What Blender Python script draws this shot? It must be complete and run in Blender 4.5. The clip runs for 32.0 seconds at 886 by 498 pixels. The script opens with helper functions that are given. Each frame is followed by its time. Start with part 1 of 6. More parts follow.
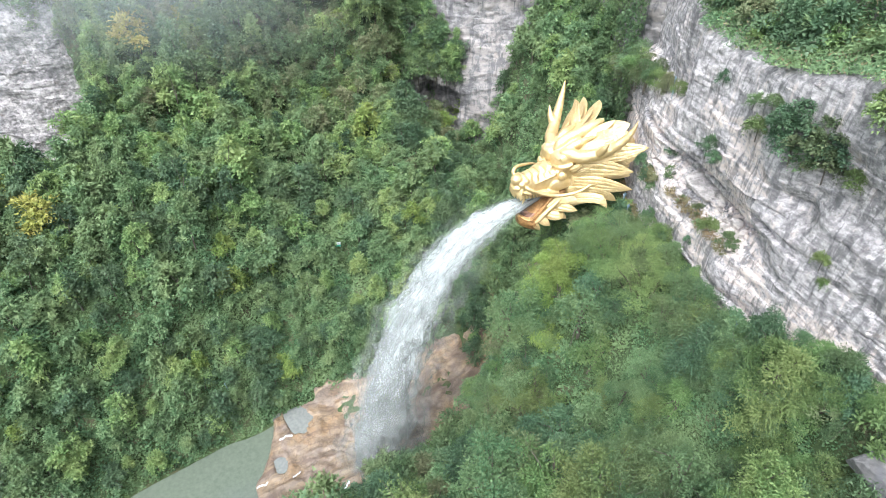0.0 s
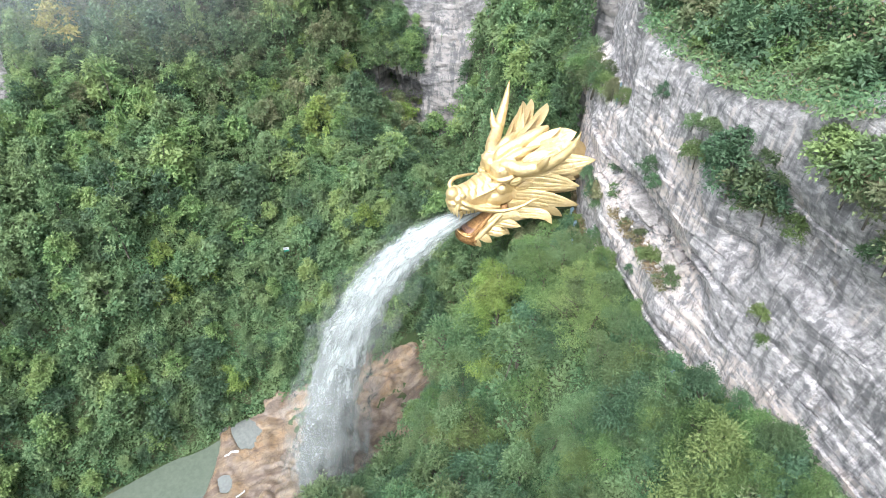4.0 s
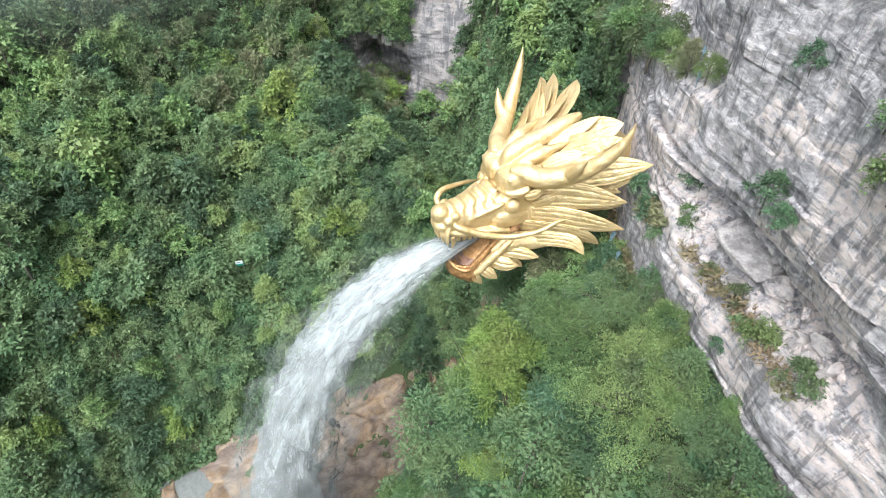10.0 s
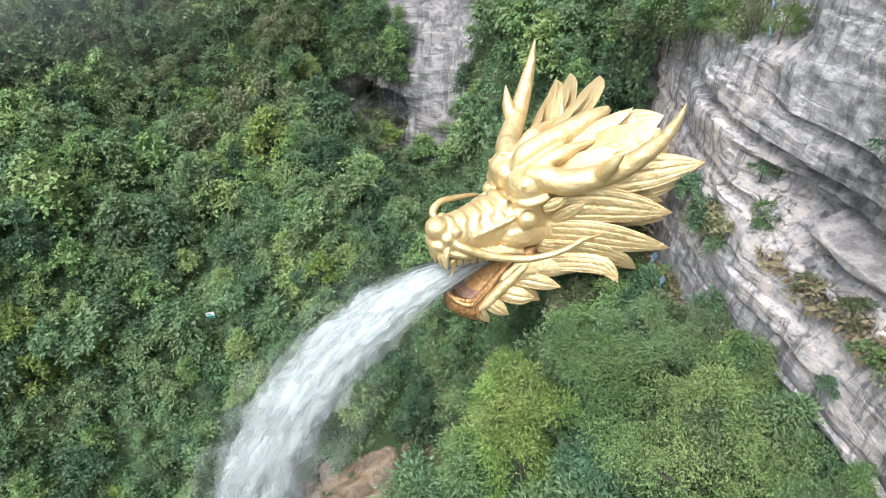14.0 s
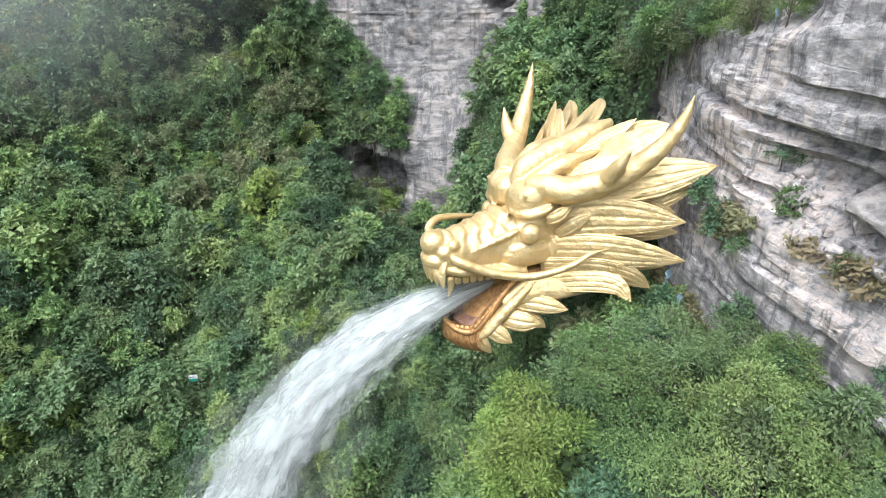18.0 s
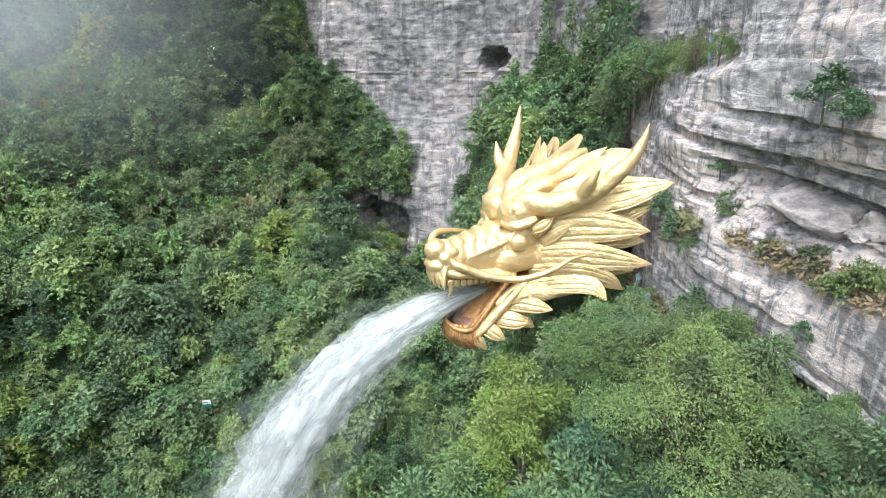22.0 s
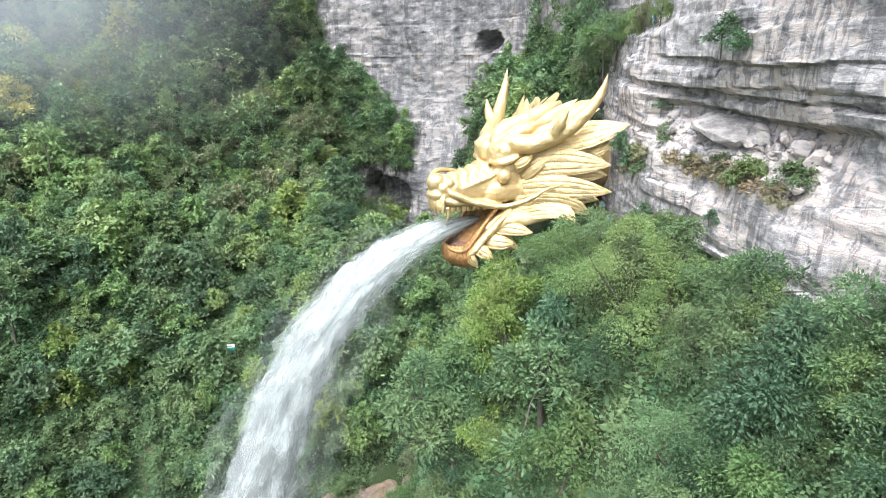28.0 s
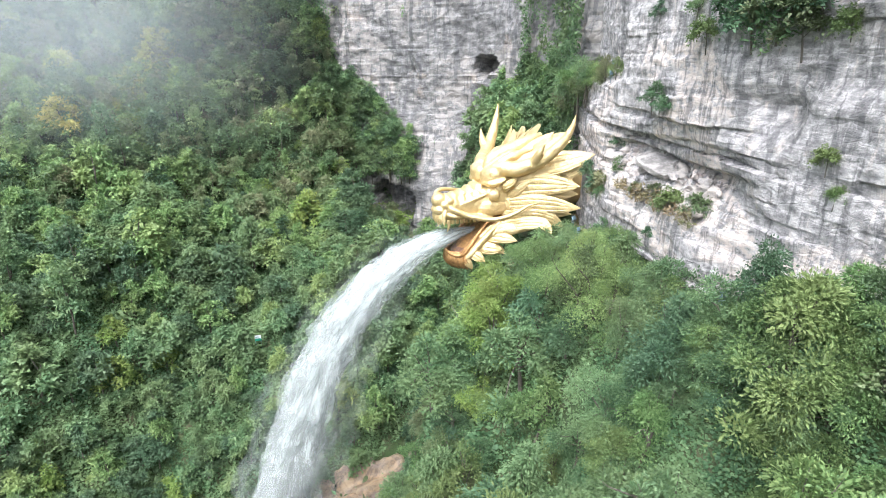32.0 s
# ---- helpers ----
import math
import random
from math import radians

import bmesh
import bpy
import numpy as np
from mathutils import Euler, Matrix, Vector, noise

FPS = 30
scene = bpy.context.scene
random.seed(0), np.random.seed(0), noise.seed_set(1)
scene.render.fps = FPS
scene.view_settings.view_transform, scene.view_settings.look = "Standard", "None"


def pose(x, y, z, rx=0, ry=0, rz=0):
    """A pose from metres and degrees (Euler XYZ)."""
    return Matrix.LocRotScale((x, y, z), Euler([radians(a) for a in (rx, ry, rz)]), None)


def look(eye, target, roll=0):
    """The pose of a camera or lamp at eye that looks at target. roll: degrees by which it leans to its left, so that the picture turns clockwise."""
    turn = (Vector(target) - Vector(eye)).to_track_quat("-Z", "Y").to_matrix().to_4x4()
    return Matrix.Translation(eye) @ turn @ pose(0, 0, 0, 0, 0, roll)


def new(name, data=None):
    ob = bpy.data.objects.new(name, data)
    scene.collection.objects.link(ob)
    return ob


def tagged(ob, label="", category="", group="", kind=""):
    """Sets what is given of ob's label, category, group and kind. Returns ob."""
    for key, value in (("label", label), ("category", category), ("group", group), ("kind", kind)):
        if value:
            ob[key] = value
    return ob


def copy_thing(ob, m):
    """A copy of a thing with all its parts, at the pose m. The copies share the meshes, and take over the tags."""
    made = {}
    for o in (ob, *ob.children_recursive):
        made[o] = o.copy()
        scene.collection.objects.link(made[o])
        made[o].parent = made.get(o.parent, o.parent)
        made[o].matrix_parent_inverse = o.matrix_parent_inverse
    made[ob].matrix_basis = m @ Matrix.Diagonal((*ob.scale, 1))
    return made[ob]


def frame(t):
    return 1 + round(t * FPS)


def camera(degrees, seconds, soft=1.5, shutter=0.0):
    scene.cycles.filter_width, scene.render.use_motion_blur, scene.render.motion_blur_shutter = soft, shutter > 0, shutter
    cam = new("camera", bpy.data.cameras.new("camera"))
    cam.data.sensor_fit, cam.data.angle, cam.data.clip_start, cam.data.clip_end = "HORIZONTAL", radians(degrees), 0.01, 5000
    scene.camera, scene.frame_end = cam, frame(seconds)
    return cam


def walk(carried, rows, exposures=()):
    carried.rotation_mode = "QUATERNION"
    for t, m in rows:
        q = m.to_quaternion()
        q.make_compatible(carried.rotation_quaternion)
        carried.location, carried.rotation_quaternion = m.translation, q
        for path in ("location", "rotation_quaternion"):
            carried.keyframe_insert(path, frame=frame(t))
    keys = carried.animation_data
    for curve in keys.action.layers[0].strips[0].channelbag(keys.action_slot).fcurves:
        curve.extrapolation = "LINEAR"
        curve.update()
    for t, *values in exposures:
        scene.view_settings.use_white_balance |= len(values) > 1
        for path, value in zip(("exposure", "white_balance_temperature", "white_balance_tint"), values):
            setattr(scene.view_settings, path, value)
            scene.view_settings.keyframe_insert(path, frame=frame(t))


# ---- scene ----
cam = camera(76.1, 32.0, 1.0)
METRES, EYE, TILT, LEAN, TURN = 80.0, 100.0, -38.0, 0.0, 0.0
ROWS = [
    (0.0, 0.0, 0.0, 0.0, 0.0, 0.0, -0.0),
    (0.5, 0.0131, 0.0103, 0.008, 0.05, -0.05, 0.04),
    (1.0, 0.0338, 0.0203, 0.016, 0.09, -0.09, 0.1),
    (1.5, 0.0544, 0.0285, 0.0221, 0.09, -0.19, 0.14),
    (2.0, 0.0732, 0.0381, 0.03, 0.06, -0.51, 0.14),
    (2.5, 0.0847, 0.0475, 0.0378, 0.04, -0.77, 0.15),
    (3.0, 0.0935, 0.0578, 0.0466, 0.03, -1.13, 0.16),
    (3.5, 0.0985, 0.067, 0.0542, 0.02, -1.58, 0.16),
    (5.5, 0.1102, 0.1316, 0.1037, 0.07, -4.43, 0.12),
    (6.0, 0.1114, 0.1531, 0.1209, 0.06, -4.43, 0.1),
    (6.5, 0.113, 0.1753, 0.1376, 0.07, -4.4, 0.09),
    (7.0, 0.1128, 0.1993, 0.1476, 0.02, -4.39, 0.08),
    (7.5, 0.1127, 0.2293, 0.1463, -0.01, -4.42, 0.13),
    (8.0, 0.1127, 0.2565, 0.1397, -0.02, -4.43, 0.14),
    (8.5, 0.1141, 0.2777, 0.1344, -0.01, -4.46, 0.14),
    (9.0, 0.1157, 0.2966, 0.1292, -0.02, -4.52, 0.15),
    (9.5, 0.1172, 0.314, 0.1236, -0.02, -4.57, 0.18),
    (10.0, 0.1176, 0.3305, 0.1173, -0.03, -4.59, 0.19),
    (10.5, 0.1178, 0.3465, 0.1107, -0.03, -4.59, 0.18),
    (11.0, 0.1179, 0.3621, 0.1043, -0.03, -4.58, 0.2),
    (11.5, 0.1183, 0.3776, 0.0978, -0.02, -3.77, 0.21),
    (12.0, 0.1183, 0.3922, 0.0916, -0.04, -2.5, 0.24),
    (12.5, 0.1184, 0.4065, 0.0849, -0.04, -1.14, 0.21),
    (13.0, 0.1188, 0.4203, 0.0795, -0.04, 0.15, 0.24),
    (13.5, 0.1194, 0.4327, 0.0748, -0.02, 1.47, 0.24),
    (14.0, 0.1198, 0.4447, 0.0705, -0.0, 2.8, 0.23),
    (14.5, 0.1203, 0.4564, 0.0661, 0.03, 4.14, 0.23),
    (15.0, 0.1205, 0.4668, 0.0611, 0.03, 5.44, 0.24),
    (15.5, 0.1209, 0.4742, 0.0541, 0.04, 6.71, 0.29),
    (17.5, 0.1219, 0.4883, 0.0195, 0.07, 11.54, 0.27),
    (18.0, 0.1226, 0.4854, 0.0154, 0.09, 12.43, 0.3),
    (18.5, 0.1227, 0.4811, 0.0121, 0.08, 12.72, 0.3),
    (19.0, 0.1224, 0.4754, 0.0075, 0.07, 12.75, 0.28),
    (19.5, 0.1219, 0.4682, 0.0023, 0.07, 12.73, 0.3),
    (20.0, 0.1221, 0.4601, -0.0048, 0.11, 13.44, 0.31),
    (20.5, 0.1223, 0.4523, -0.0119, 0.14, 15.07, 0.34),
    (21.0, 0.1222, 0.4423, -0.0199, 0.14, 17.02, 0.36),
    (21.5, 0.1219, 0.4339, -0.0274, 0.11, 18.39, 0.34),
    (22.0, 0.1216, 0.4309, -0.0427, 0.1, 18.48, 0.33),
    (22.5, 0.1214, 0.4348, -0.0625, 0.1, 18.47, 0.36),
    (23.0, 0.1226, 0.4321, -0.0752, 0.13, 18.41, 0.38),
    (23.5, 0.1239, 0.4253, -0.0808, 0.13, 18.4, 0.39),
    (24.0, 0.1248, 0.4177, -0.0871, 0.13, 18.38, 0.38),
    (24.5, 0.1247, 0.4107, -0.093, 0.12, 18.38, 0.36),
    (25.0, 0.1242, 0.4024, -0.0995, 0.12, 18.38, 0.36),
    (25.5, 0.1239, 0.3955, -0.1051, 0.14, 18.39, 0.37),
    (27.5, 0.1223, 0.3642, -0.1316, 0.11, 18.36, 0.38),
    (28.0, 0.1223, 0.3534, -0.1406, 0.12, 18.36, 0.39),
    (28.5, 0.1223, 0.3426, -0.1497, 0.13, 18.36, 0.39),
    (29.0, 0.1221, 0.329, -0.1606, 0.13, 18.34, 0.4),
    (29.5, 0.1219, 0.3168, -0.1705, 0.13, 18.31, 0.4),
    (30.0, 0.122, 0.3026, -0.1817, 0.13, 18.29, 0.41),
    (30.5, 0.1221, 0.2875, -0.1856, 0.16, 18.25, 0.4),
    (31.0, 0.1225, 0.2643, -0.1823, 0.18, 18.24, 0.38),
    (31.5, 0.1222, 0.243, -0.1786, 0.17, 18.25, 0.34),
    (32.0, 0.1211, 0.221, -0.1771, 0.15, 18.3, 0.31),
]
walk(cam, [(t, pose(0, 0, EYE, TILT, LEAN, TURN) @ pose(METRES * x, METRES * y, METRES * z, 90 + pitch, roll, yaw)) for t, x, y, z, yaw, pitch, roll in ROWS], exposures=[(0.0, 1.85, 6000, 9.5), (6.0, 1.75, 6000, 9.5), (9.0, 1.65, 6000, 9.5), (13.0, 1.53, 6000, 9.5), (20.0, 1.57, 6000, 9.5), (25.0, 1.78, 6000, 9.5), (32.0, 1.98, 6000, 9.5)])

# ---- world and sun: bright, hazy, overcast sky ----
world = bpy.data.worlds.new("sky")
scene.world = world
world.use_nodes = True
wn = world.node_tree
sky = wn.nodes.new("ShaderNodeTexSky")
sky.sky_type = "NISHITA"
sky.sun_disc = False
sky.sun_elevation, sky.sun_rotation = radians(58), radians(200)
sky.air_density, sky.dust_density = 1.0, 4.0
soften = wn.nodes.new("ShaderNodeHueSaturation")
soften.inputs["Saturation"].default_value = 0.35
wn.links.new(sky.outputs[0], soften.inputs["Color"])
wn.links.new(soften.outputs[0], wn.nodes["Background"].inputs[0])
wn.nodes["Background"].inputs[1].default_value = 0.15
sun = new("sun", bpy.data.lights.new("sun", "SUN"))
sun.data.energy, sun.data.angle, sun.data.color = 1.45, radians(48), (1.0, 0.97, 0.93)
sun.matrix_world = look((0, 0, 300), (0 + 60, 0 + 165, 300 - 281))


# ---- materials ----
def material(name):
    m = bpy.data.materials.new(name)
    m.use_nodes = True
    n = m.node_tree
    return m, n, n.nodes["Principled BSDF"]


def node(n, kind, **values):
    o = n.nodes.new("ShaderNode" + kind)
    for k, v in values.items():
        if k in o.inputs:
            o.inputs[k].default_value = v
    return o


def ramp(n, fac, stops):
    r = n.nodes.new("ShaderNodeValToRGB")
    while len(r.color_ramp.elements) < len(stops):
        r.color_ramp.elements.new(0.5)
    for e, (p, c) in zip(r.color_ramp.elements, stops):
        e.position, e.color = p, (*c, 1) if len(c) == 3 else (c[0], c[0], c[0], 1)
    n.links.new(fac, r.inputs[0])
    return r.outputs[0]


def mapped(n, scale=(1, 1, 1), source="Position"):
    if source == "Position":
        out = n.nodes.new("ShaderNodeNewGeometry").outputs["Position"]
    else:
        out = n.nodes.new("ShaderNodeTexCoord").outputs[source]
    m = n.nodes.new("ShaderNodeMapping")
    m.inputs["Scale"].default_value = scale
    n.links.new(out, m.inputs["Vector"])
    return m.outputs[0]


def noise_of(n, vec, scale, detail=4.0, rough=0.6, distort=0.0):
    t = node(n, "TexNoise", Scale=scale, Detail=detail, Roughness=rough, Distortion=distort)
    n.links.new(vec, t.inputs["Vector"])
    return t.outputs["Fac"]


def mix_colour(n, fac, a, b, mode="MIX"):
    m = n.nodes.new("ShaderNodeMix")
    m.data_type, m.blend_type = "RGBA", mode
    for s, v in ((m.inputs[0], fac), (m.inputs[6], a), (m.inputs[7], b)):
        if hasattr(v, "is_output"):
            n.links.new(v, s)
        elif isinstance(v, tuple):
            s.default_value = (*v, 1)
        else:
            s.default_value = v
    return m.outputs[2]


def bumped(n, bsdf, height, strength, distance):
    b = node(n, "Bump", Strength=strength, Distance=distance)
    n.links.new(height, b.inputs["Height"])
    n.links.new(b.outputs[0], bsdf.inputs["Normal"])


def leaf_material(name, dark, mid, light, alt, alt_share=0.2, glow=0.35):
    """Foliage: colour drifts from tree to tree and from leaf to leaf, light passes through the blade."""
    m, n, b = material(name)
    geo = n.nodes.new("ShaderNodeNewGeometry")
    clump = noise_of(n, mapped(n, (1, 1, 1)), 0.9, 3.0, 0.6)
    wide = node(n, "MapRange")
    wide.inputs["From Min"].default_value, wide.inputs["From Max"].default_value = 0.3, 0.7
    n.links.new(clump, wide.inputs[0])
    pick = n.nodes.new("ShaderNodeMix")
    pick.inputs[0].default_value = 0.42
    n.links.new(geo.outputs["Random Per Island"], pick.inputs[2])
    n.links.new(wide.outputs[0], pick.inputs[3])
    base = ramp(n, pick.outputs[0], [(0.1, dark), (0.5, mid), (0.9, light)])
    patch = noise_of(n, mapped(n, (0.16, 0.16, 0.16)), 1.0, 2.0)
    tint = ramp(n, patch, [(0.52 - 0.1 + (0.2 - alt_share) * 0.5, (0.0,)), (0.66 + (0.2 - alt_share) * 0.5, (1.0,))])
    col = mix_colour(n, tint, base, alt)
    col = mix_colour(n, 0.35, col, base)
    info = n.nodes.new("ShaderNodeObjectInfo")
    hue = n.nodes.new("ShaderNodeHueSaturation")
    spread = node(n, "MapRange")
    spread.inputs["To Min"].default_value, spread.inputs["To Max"].default_value = 0.72, 1.2
    n.links.new(info.outputs["Random"], spread.inputs[0])
    drift = node(n, "Math")
    drift.operation = "MULTIPLY"
    drift.inputs[1].default_value = 7.31
    wrap = node(n, "Math")
    wrap.operation = "FRACT"
    turn = node(n, "MapRange")
    turn.inputs["To Min"].default_value, turn.inputs["To Max"].default_value = 0.49, 0.518
    n.links.new(info.outputs["Random"], drift.inputs[0])
    n.links.new(drift.outputs[0], wrap.inputs[0])
    n.links.new(wrap.outputs[0], turn.inputs[0])
    n.links.new(turn.outputs[0], hue.inputs["Hue"])
    n.links.new(spread.outputs[0], hue.inputs["Value"])
    n.links.new(col, hue.inputs["Color"])
    n.links.new(hue.outputs[0], b.inputs["Base Color"])
    b.inputs["Roughness"].default_value = 0.55
    b.inputs["Specular IOR Level"].default_value = 0.3
    tr = n.nodes.new("ShaderNodeBsdfTranslucent")
    n.links.new(hue.outputs[0], tr.inputs["Color"])
    mx = node(n, "MixShader", Fac=glow)
    n.links.new(b.outputs[0], mx.inputs[1])
    n.links.new(tr.outputs[0], mx.inputs[2])
    n.links.new(mx.outputs[0], n.nodes["Material Output"].inputs["Surface"])
    return m


LEAF = leaf_material("foliage", (0.044, 0.089, 0.0407), (0.0888, 0.158, 0.0741), (0.168, 0.247, 0.118), (0.168, 0.217, 0.0926))
LEAF_BLUE = leaf_material("foliage_dark", (0.0397, 0.0811, 0.0445), (0.0753, 0.144, 0.0766), (0.135, 0.217, 0.123), (0.126, 0.188, 0.0865))
# fresh, olive and pale greens also carry the haze of the far slope
LEAF_MID = leaf_material("foliage_fresh", (0.0645, 0.12, 0.0423), (0.122, 0.201, 0.0704), (0.216, 0.299, 0.117), (0.223, 0.272, 0.101))
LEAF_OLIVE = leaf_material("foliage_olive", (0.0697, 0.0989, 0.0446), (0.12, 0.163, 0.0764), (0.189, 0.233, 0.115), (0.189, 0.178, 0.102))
LEAF_LIME = leaf_material("foliage_lime", (0.103, 0.184, 0.0422), (0.185, 0.291, 0.0703), (0.278, 0.378, 0.113), (0.278, 0.33, 0.0989))
LEAF_PALE = leaf_material("foliage_pale", (0.0631, 0.107, 0.0457), (0.108, 0.174, 0.0795), (0.177, 0.25, 0.121), (0.168, 0.215, 0.0915))
GRASS = leaf_material("ledge_grass", (0.0784, 0.097, 0.0455), (0.147, 0.175, 0.078), (0.235, 0.252, 0.13), (0.265, 0.165, 0.117), 0.35)
LEAF_YELLOW = leaf_material("foliage_yellow", (0.2, 0.23, 0.05), (0.33, 0.34, 0.08), (0.43, 0.41, 0.13), (0.38, 0.32, 0.1))


def bark_material():
    m, n, b = material("bark")
    f = noise_of(n, mapped(n, (6, 6, 1.2)), 1.5, 6.0)
    n.links.new(ramp(n, f, [(0.3, (0.035, 0.03, 0.024)), (0.7, (0.13, 0.115, 0.09))]), b.inputs["Base Color"])
    b.inputs["Roughness"].default_value = 0.9
    bumped(n, b, f, 0.6, 0.03)
    return m


BARK = bark_material()


def soil_material():
    m, n, b = material("forest_floor")
    v = mapped(n)
    a = noise_of(n, v, 0.35, 6.0)
    f = noise_of(n, v, 4.0, 6.0, 0.7)
    # dark green-brown, so that gaps between the crowns look shaded
    col = ramp(n, f, [(0.3, (0.02, 0.035, 0.012)), (0.55, (0.04, 0.07, 0.02)), (0.8, (0.09, 0.11, 0.04))])
    col = mix_colour(n, ramp(n, a, [(0.5, (0.0,)), (0.72, (0.7,))]), col, (0.11, 0.085, 0.055))
    n.links.new(col, b.inputs["Base Color"])
    b.inputs["Roughness"].default_value = 0.95
    bumped(n, b, f, 0.8, 0.2)
    return m


SOIL = soil_material()


def rock_material(name, pale, mid, dark, streak=0.55, warm=(0.42, 0.3, 0.21), broken=1.0, white=0.4, size=1.0):
    """Weathered limestone: pale and pinkish faces, blue-grey crust, dark water streaks, rusty patches."""
    m, n, b = material(name)

    def at(x, y, z):
        return mapped(n, (x * size, y * size, z * size))

    big = noise_of(n, at(0.16, 0.16, 0.22), 1.0, 5.0, 0.6, 0.6)
    fine = noise_of(n, at(1, 1, 1.8), 1.3, 10.0, 0.68)
    run = noise_of(n, at(1.5, 1.5, 0.2), 1.0, 8.0, 0.68, 0.3)
    grain = noise_of(n, at(1, 1, 1), 9.0, 6.0, 0.7)
    col = ramp(n, fine, [(0.34, dark), (0.43, mid), (0.51, pale), (0.75, tuple(min(1, c * 1.08) for c in pale))])
    crust = ramp(n, fine, [(0.35, tuple(c * 0.4 for c in mid)), (0.5, tuple(c * 0.75 for c in mid)), (0.6, tuple(c * 1.25 for c in mid))])
    stain = n.nodes.new("ShaderNodeAttribute")
    stain.attribute_name = "crust"
    both = node(n, "Math")
    n.links.new(big, both.inputs[0])
    n.links.new(stain.outputs["Fac"], both.inputs[1])
    col = mix_colour(n, ramp(n, both.outputs[0], [(0.47, (0.0,)), (0.54, (0.9,))]), col, crust)
    col = mix_colour(n, ramp(n, run, [(0.52, (0.0,)), (0.58, (streak,))]), col, (0.1, 0.1, 0.105))
    seam = noise_of(n, at(0.3, 0.3, 2.4), 1.6, 9.0, 0.75, 0.15)
    col = mix_colour(n, ramp(n, run, [(0.36, (white,)), (0.43, (0.0,))]), col, tuple(min(0.82, c * 1.14) for c in pale))
    col = mix_colour(n, ramp(n, seam, [(0.33, (0.6 * broken,)), (0.35, (0.0,))]), col, dark)
    hair = noise_of(n, at(0.4, 0.4, 5.0), 1.3, 8.0, 0.75, 0.0)
    col = mix_colour(n, ramp(n, hair, [(0.37, (0.6 * broken,)), (0.395, (0.0,))]), col, dark)
    rust = noise_of(n, at(0.3, 0.3, 0.3), 1.3, 6.0, 0.7)
    col = mix_colour(n, ramp(n, rust, [(0.6, (0.0,)), (0.75, (0.5,))]), col, warm)
    cells = None
    for wide, tall, keep in ((0.45, 1.2, 0.4 * broken), (1.5, 3.4, 0.42 * broken)):
        warp = node(n, "TexNoise", Scale=wide * 1.6, Detail=5.0)
        n.links.new(at(1, 1, 1), warp.inputs["Vector"])
        shift = n.nodes.new("ShaderNodeVectorMath")
        shift.operation = "MULTIPLY_ADD"
        shift.inputs[1].default_value = (0.5, 0.5, 0.4)
        n.links.new(warp.outputs["Color"], shift.inputs[0])
        n.links.new(at(wide, wide, tall), shift.inputs[2])
        face, edge = node(n, "TexVoronoi", Scale=1.0), node(n, "TexVoronoi", Scale=1.0)
        edge.feature = "DISTANCE_TO_EDGE"
        n.links.new(shift.outputs[0], face.inputs["Vector"])
        n.links.new(shift.outputs[0], edge.inputs["Vector"])
        tone = n.nodes.new("ShaderNodeSeparateColor")
        n.links.new(face.outputs["Color"], tone.inputs[0])
        lift = ramp(n, tone.outputs[0], [(0.0, (1 - keep * 0.55,)), (1.0, (1.0,))])
        col = mix_colour(n, 1.0, col, lift, "MULTIPLY")
        line = ramp(n, edge.outputs["Distance"], [(0.0, (keep,)), (0.03, (0.0,))])
        some = node(n, "Math")
        some.operation = "MULTIPLY"
        n.links.new(line, some.inputs[0])
        n.links.new(ramp(n, run, [(0.4, (0.1,)), (0.58, (0.7,))]), some.inputs[1])
        col = mix_colour(n, some.outputs[0], col, dark)
        high = node(n, "Math")
        n.links.new(ramp(n, tone.outputs[1], [(0.0, (0.0,)), (1.0, (broken,))]), high.inputs[0])
        n.links.new(ramp(n, edge.outputs["Distance"], [(0.0, (0.0,)), (0.05, (broken * 0.35,))]), high.inputs[1])
        if cells is None:
            cells = high.outputs[0]
        else:
            half = node(n, "Math")
            half.operation = "MULTIPLY_ADD"
            half.inputs[1].default_value = 0.4
            n.links.new(high.outputs[0], half.inputs[0])
            n.links.new(cells, half.inputs[2])
            cells = half.outputs[0]
    n.links.new(col, b.inputs["Base Color"])
    b.inputs["Roughness"].default_value = 0.9
    both2 = node(n, "Math")
    n.links.new(cells, both2.inputs[0])
    n.links.new(fine, both2.inputs[1])
    add = node(n, "Math")
    n.links.new(both2.outputs[0], add.inputs[0])
    n.links.new(grain, add.inputs[1])
    add2 = node(n, "Math")
    n.links.new(add.outputs[0], add2.inputs[0])
    n.links.new(seam, add2.inputs[1])
    bumped(n, b, add2.outputs[0], 0.85, 0.2)
    return m


ROCK = rock_material("limestone", (0.7, 0.61, 0.555), (0.5, 0.48, 0.48), (0.21, 0.195, 0.19), 0.6, (0.42, 0.31, 0.22), 0.75, 0.55)
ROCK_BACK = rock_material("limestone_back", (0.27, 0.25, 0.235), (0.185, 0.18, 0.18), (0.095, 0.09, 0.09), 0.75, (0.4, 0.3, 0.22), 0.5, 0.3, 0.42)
ROCK_SLAB = rock_material("limestone_slab", (0.5, 0.45, 0.415), (0.4, 0.37, 0.35), (0.3, 0.28, 0.27), 0.1, (0.5, 0.4, 0.32), 0.12)
ROCK_SCAR = rock_material("limestone_scar", (0.44, 0.415, 0.4), (0.3, 0.285, 0.28), (0.11, 0.1, 0.095), 0.35)


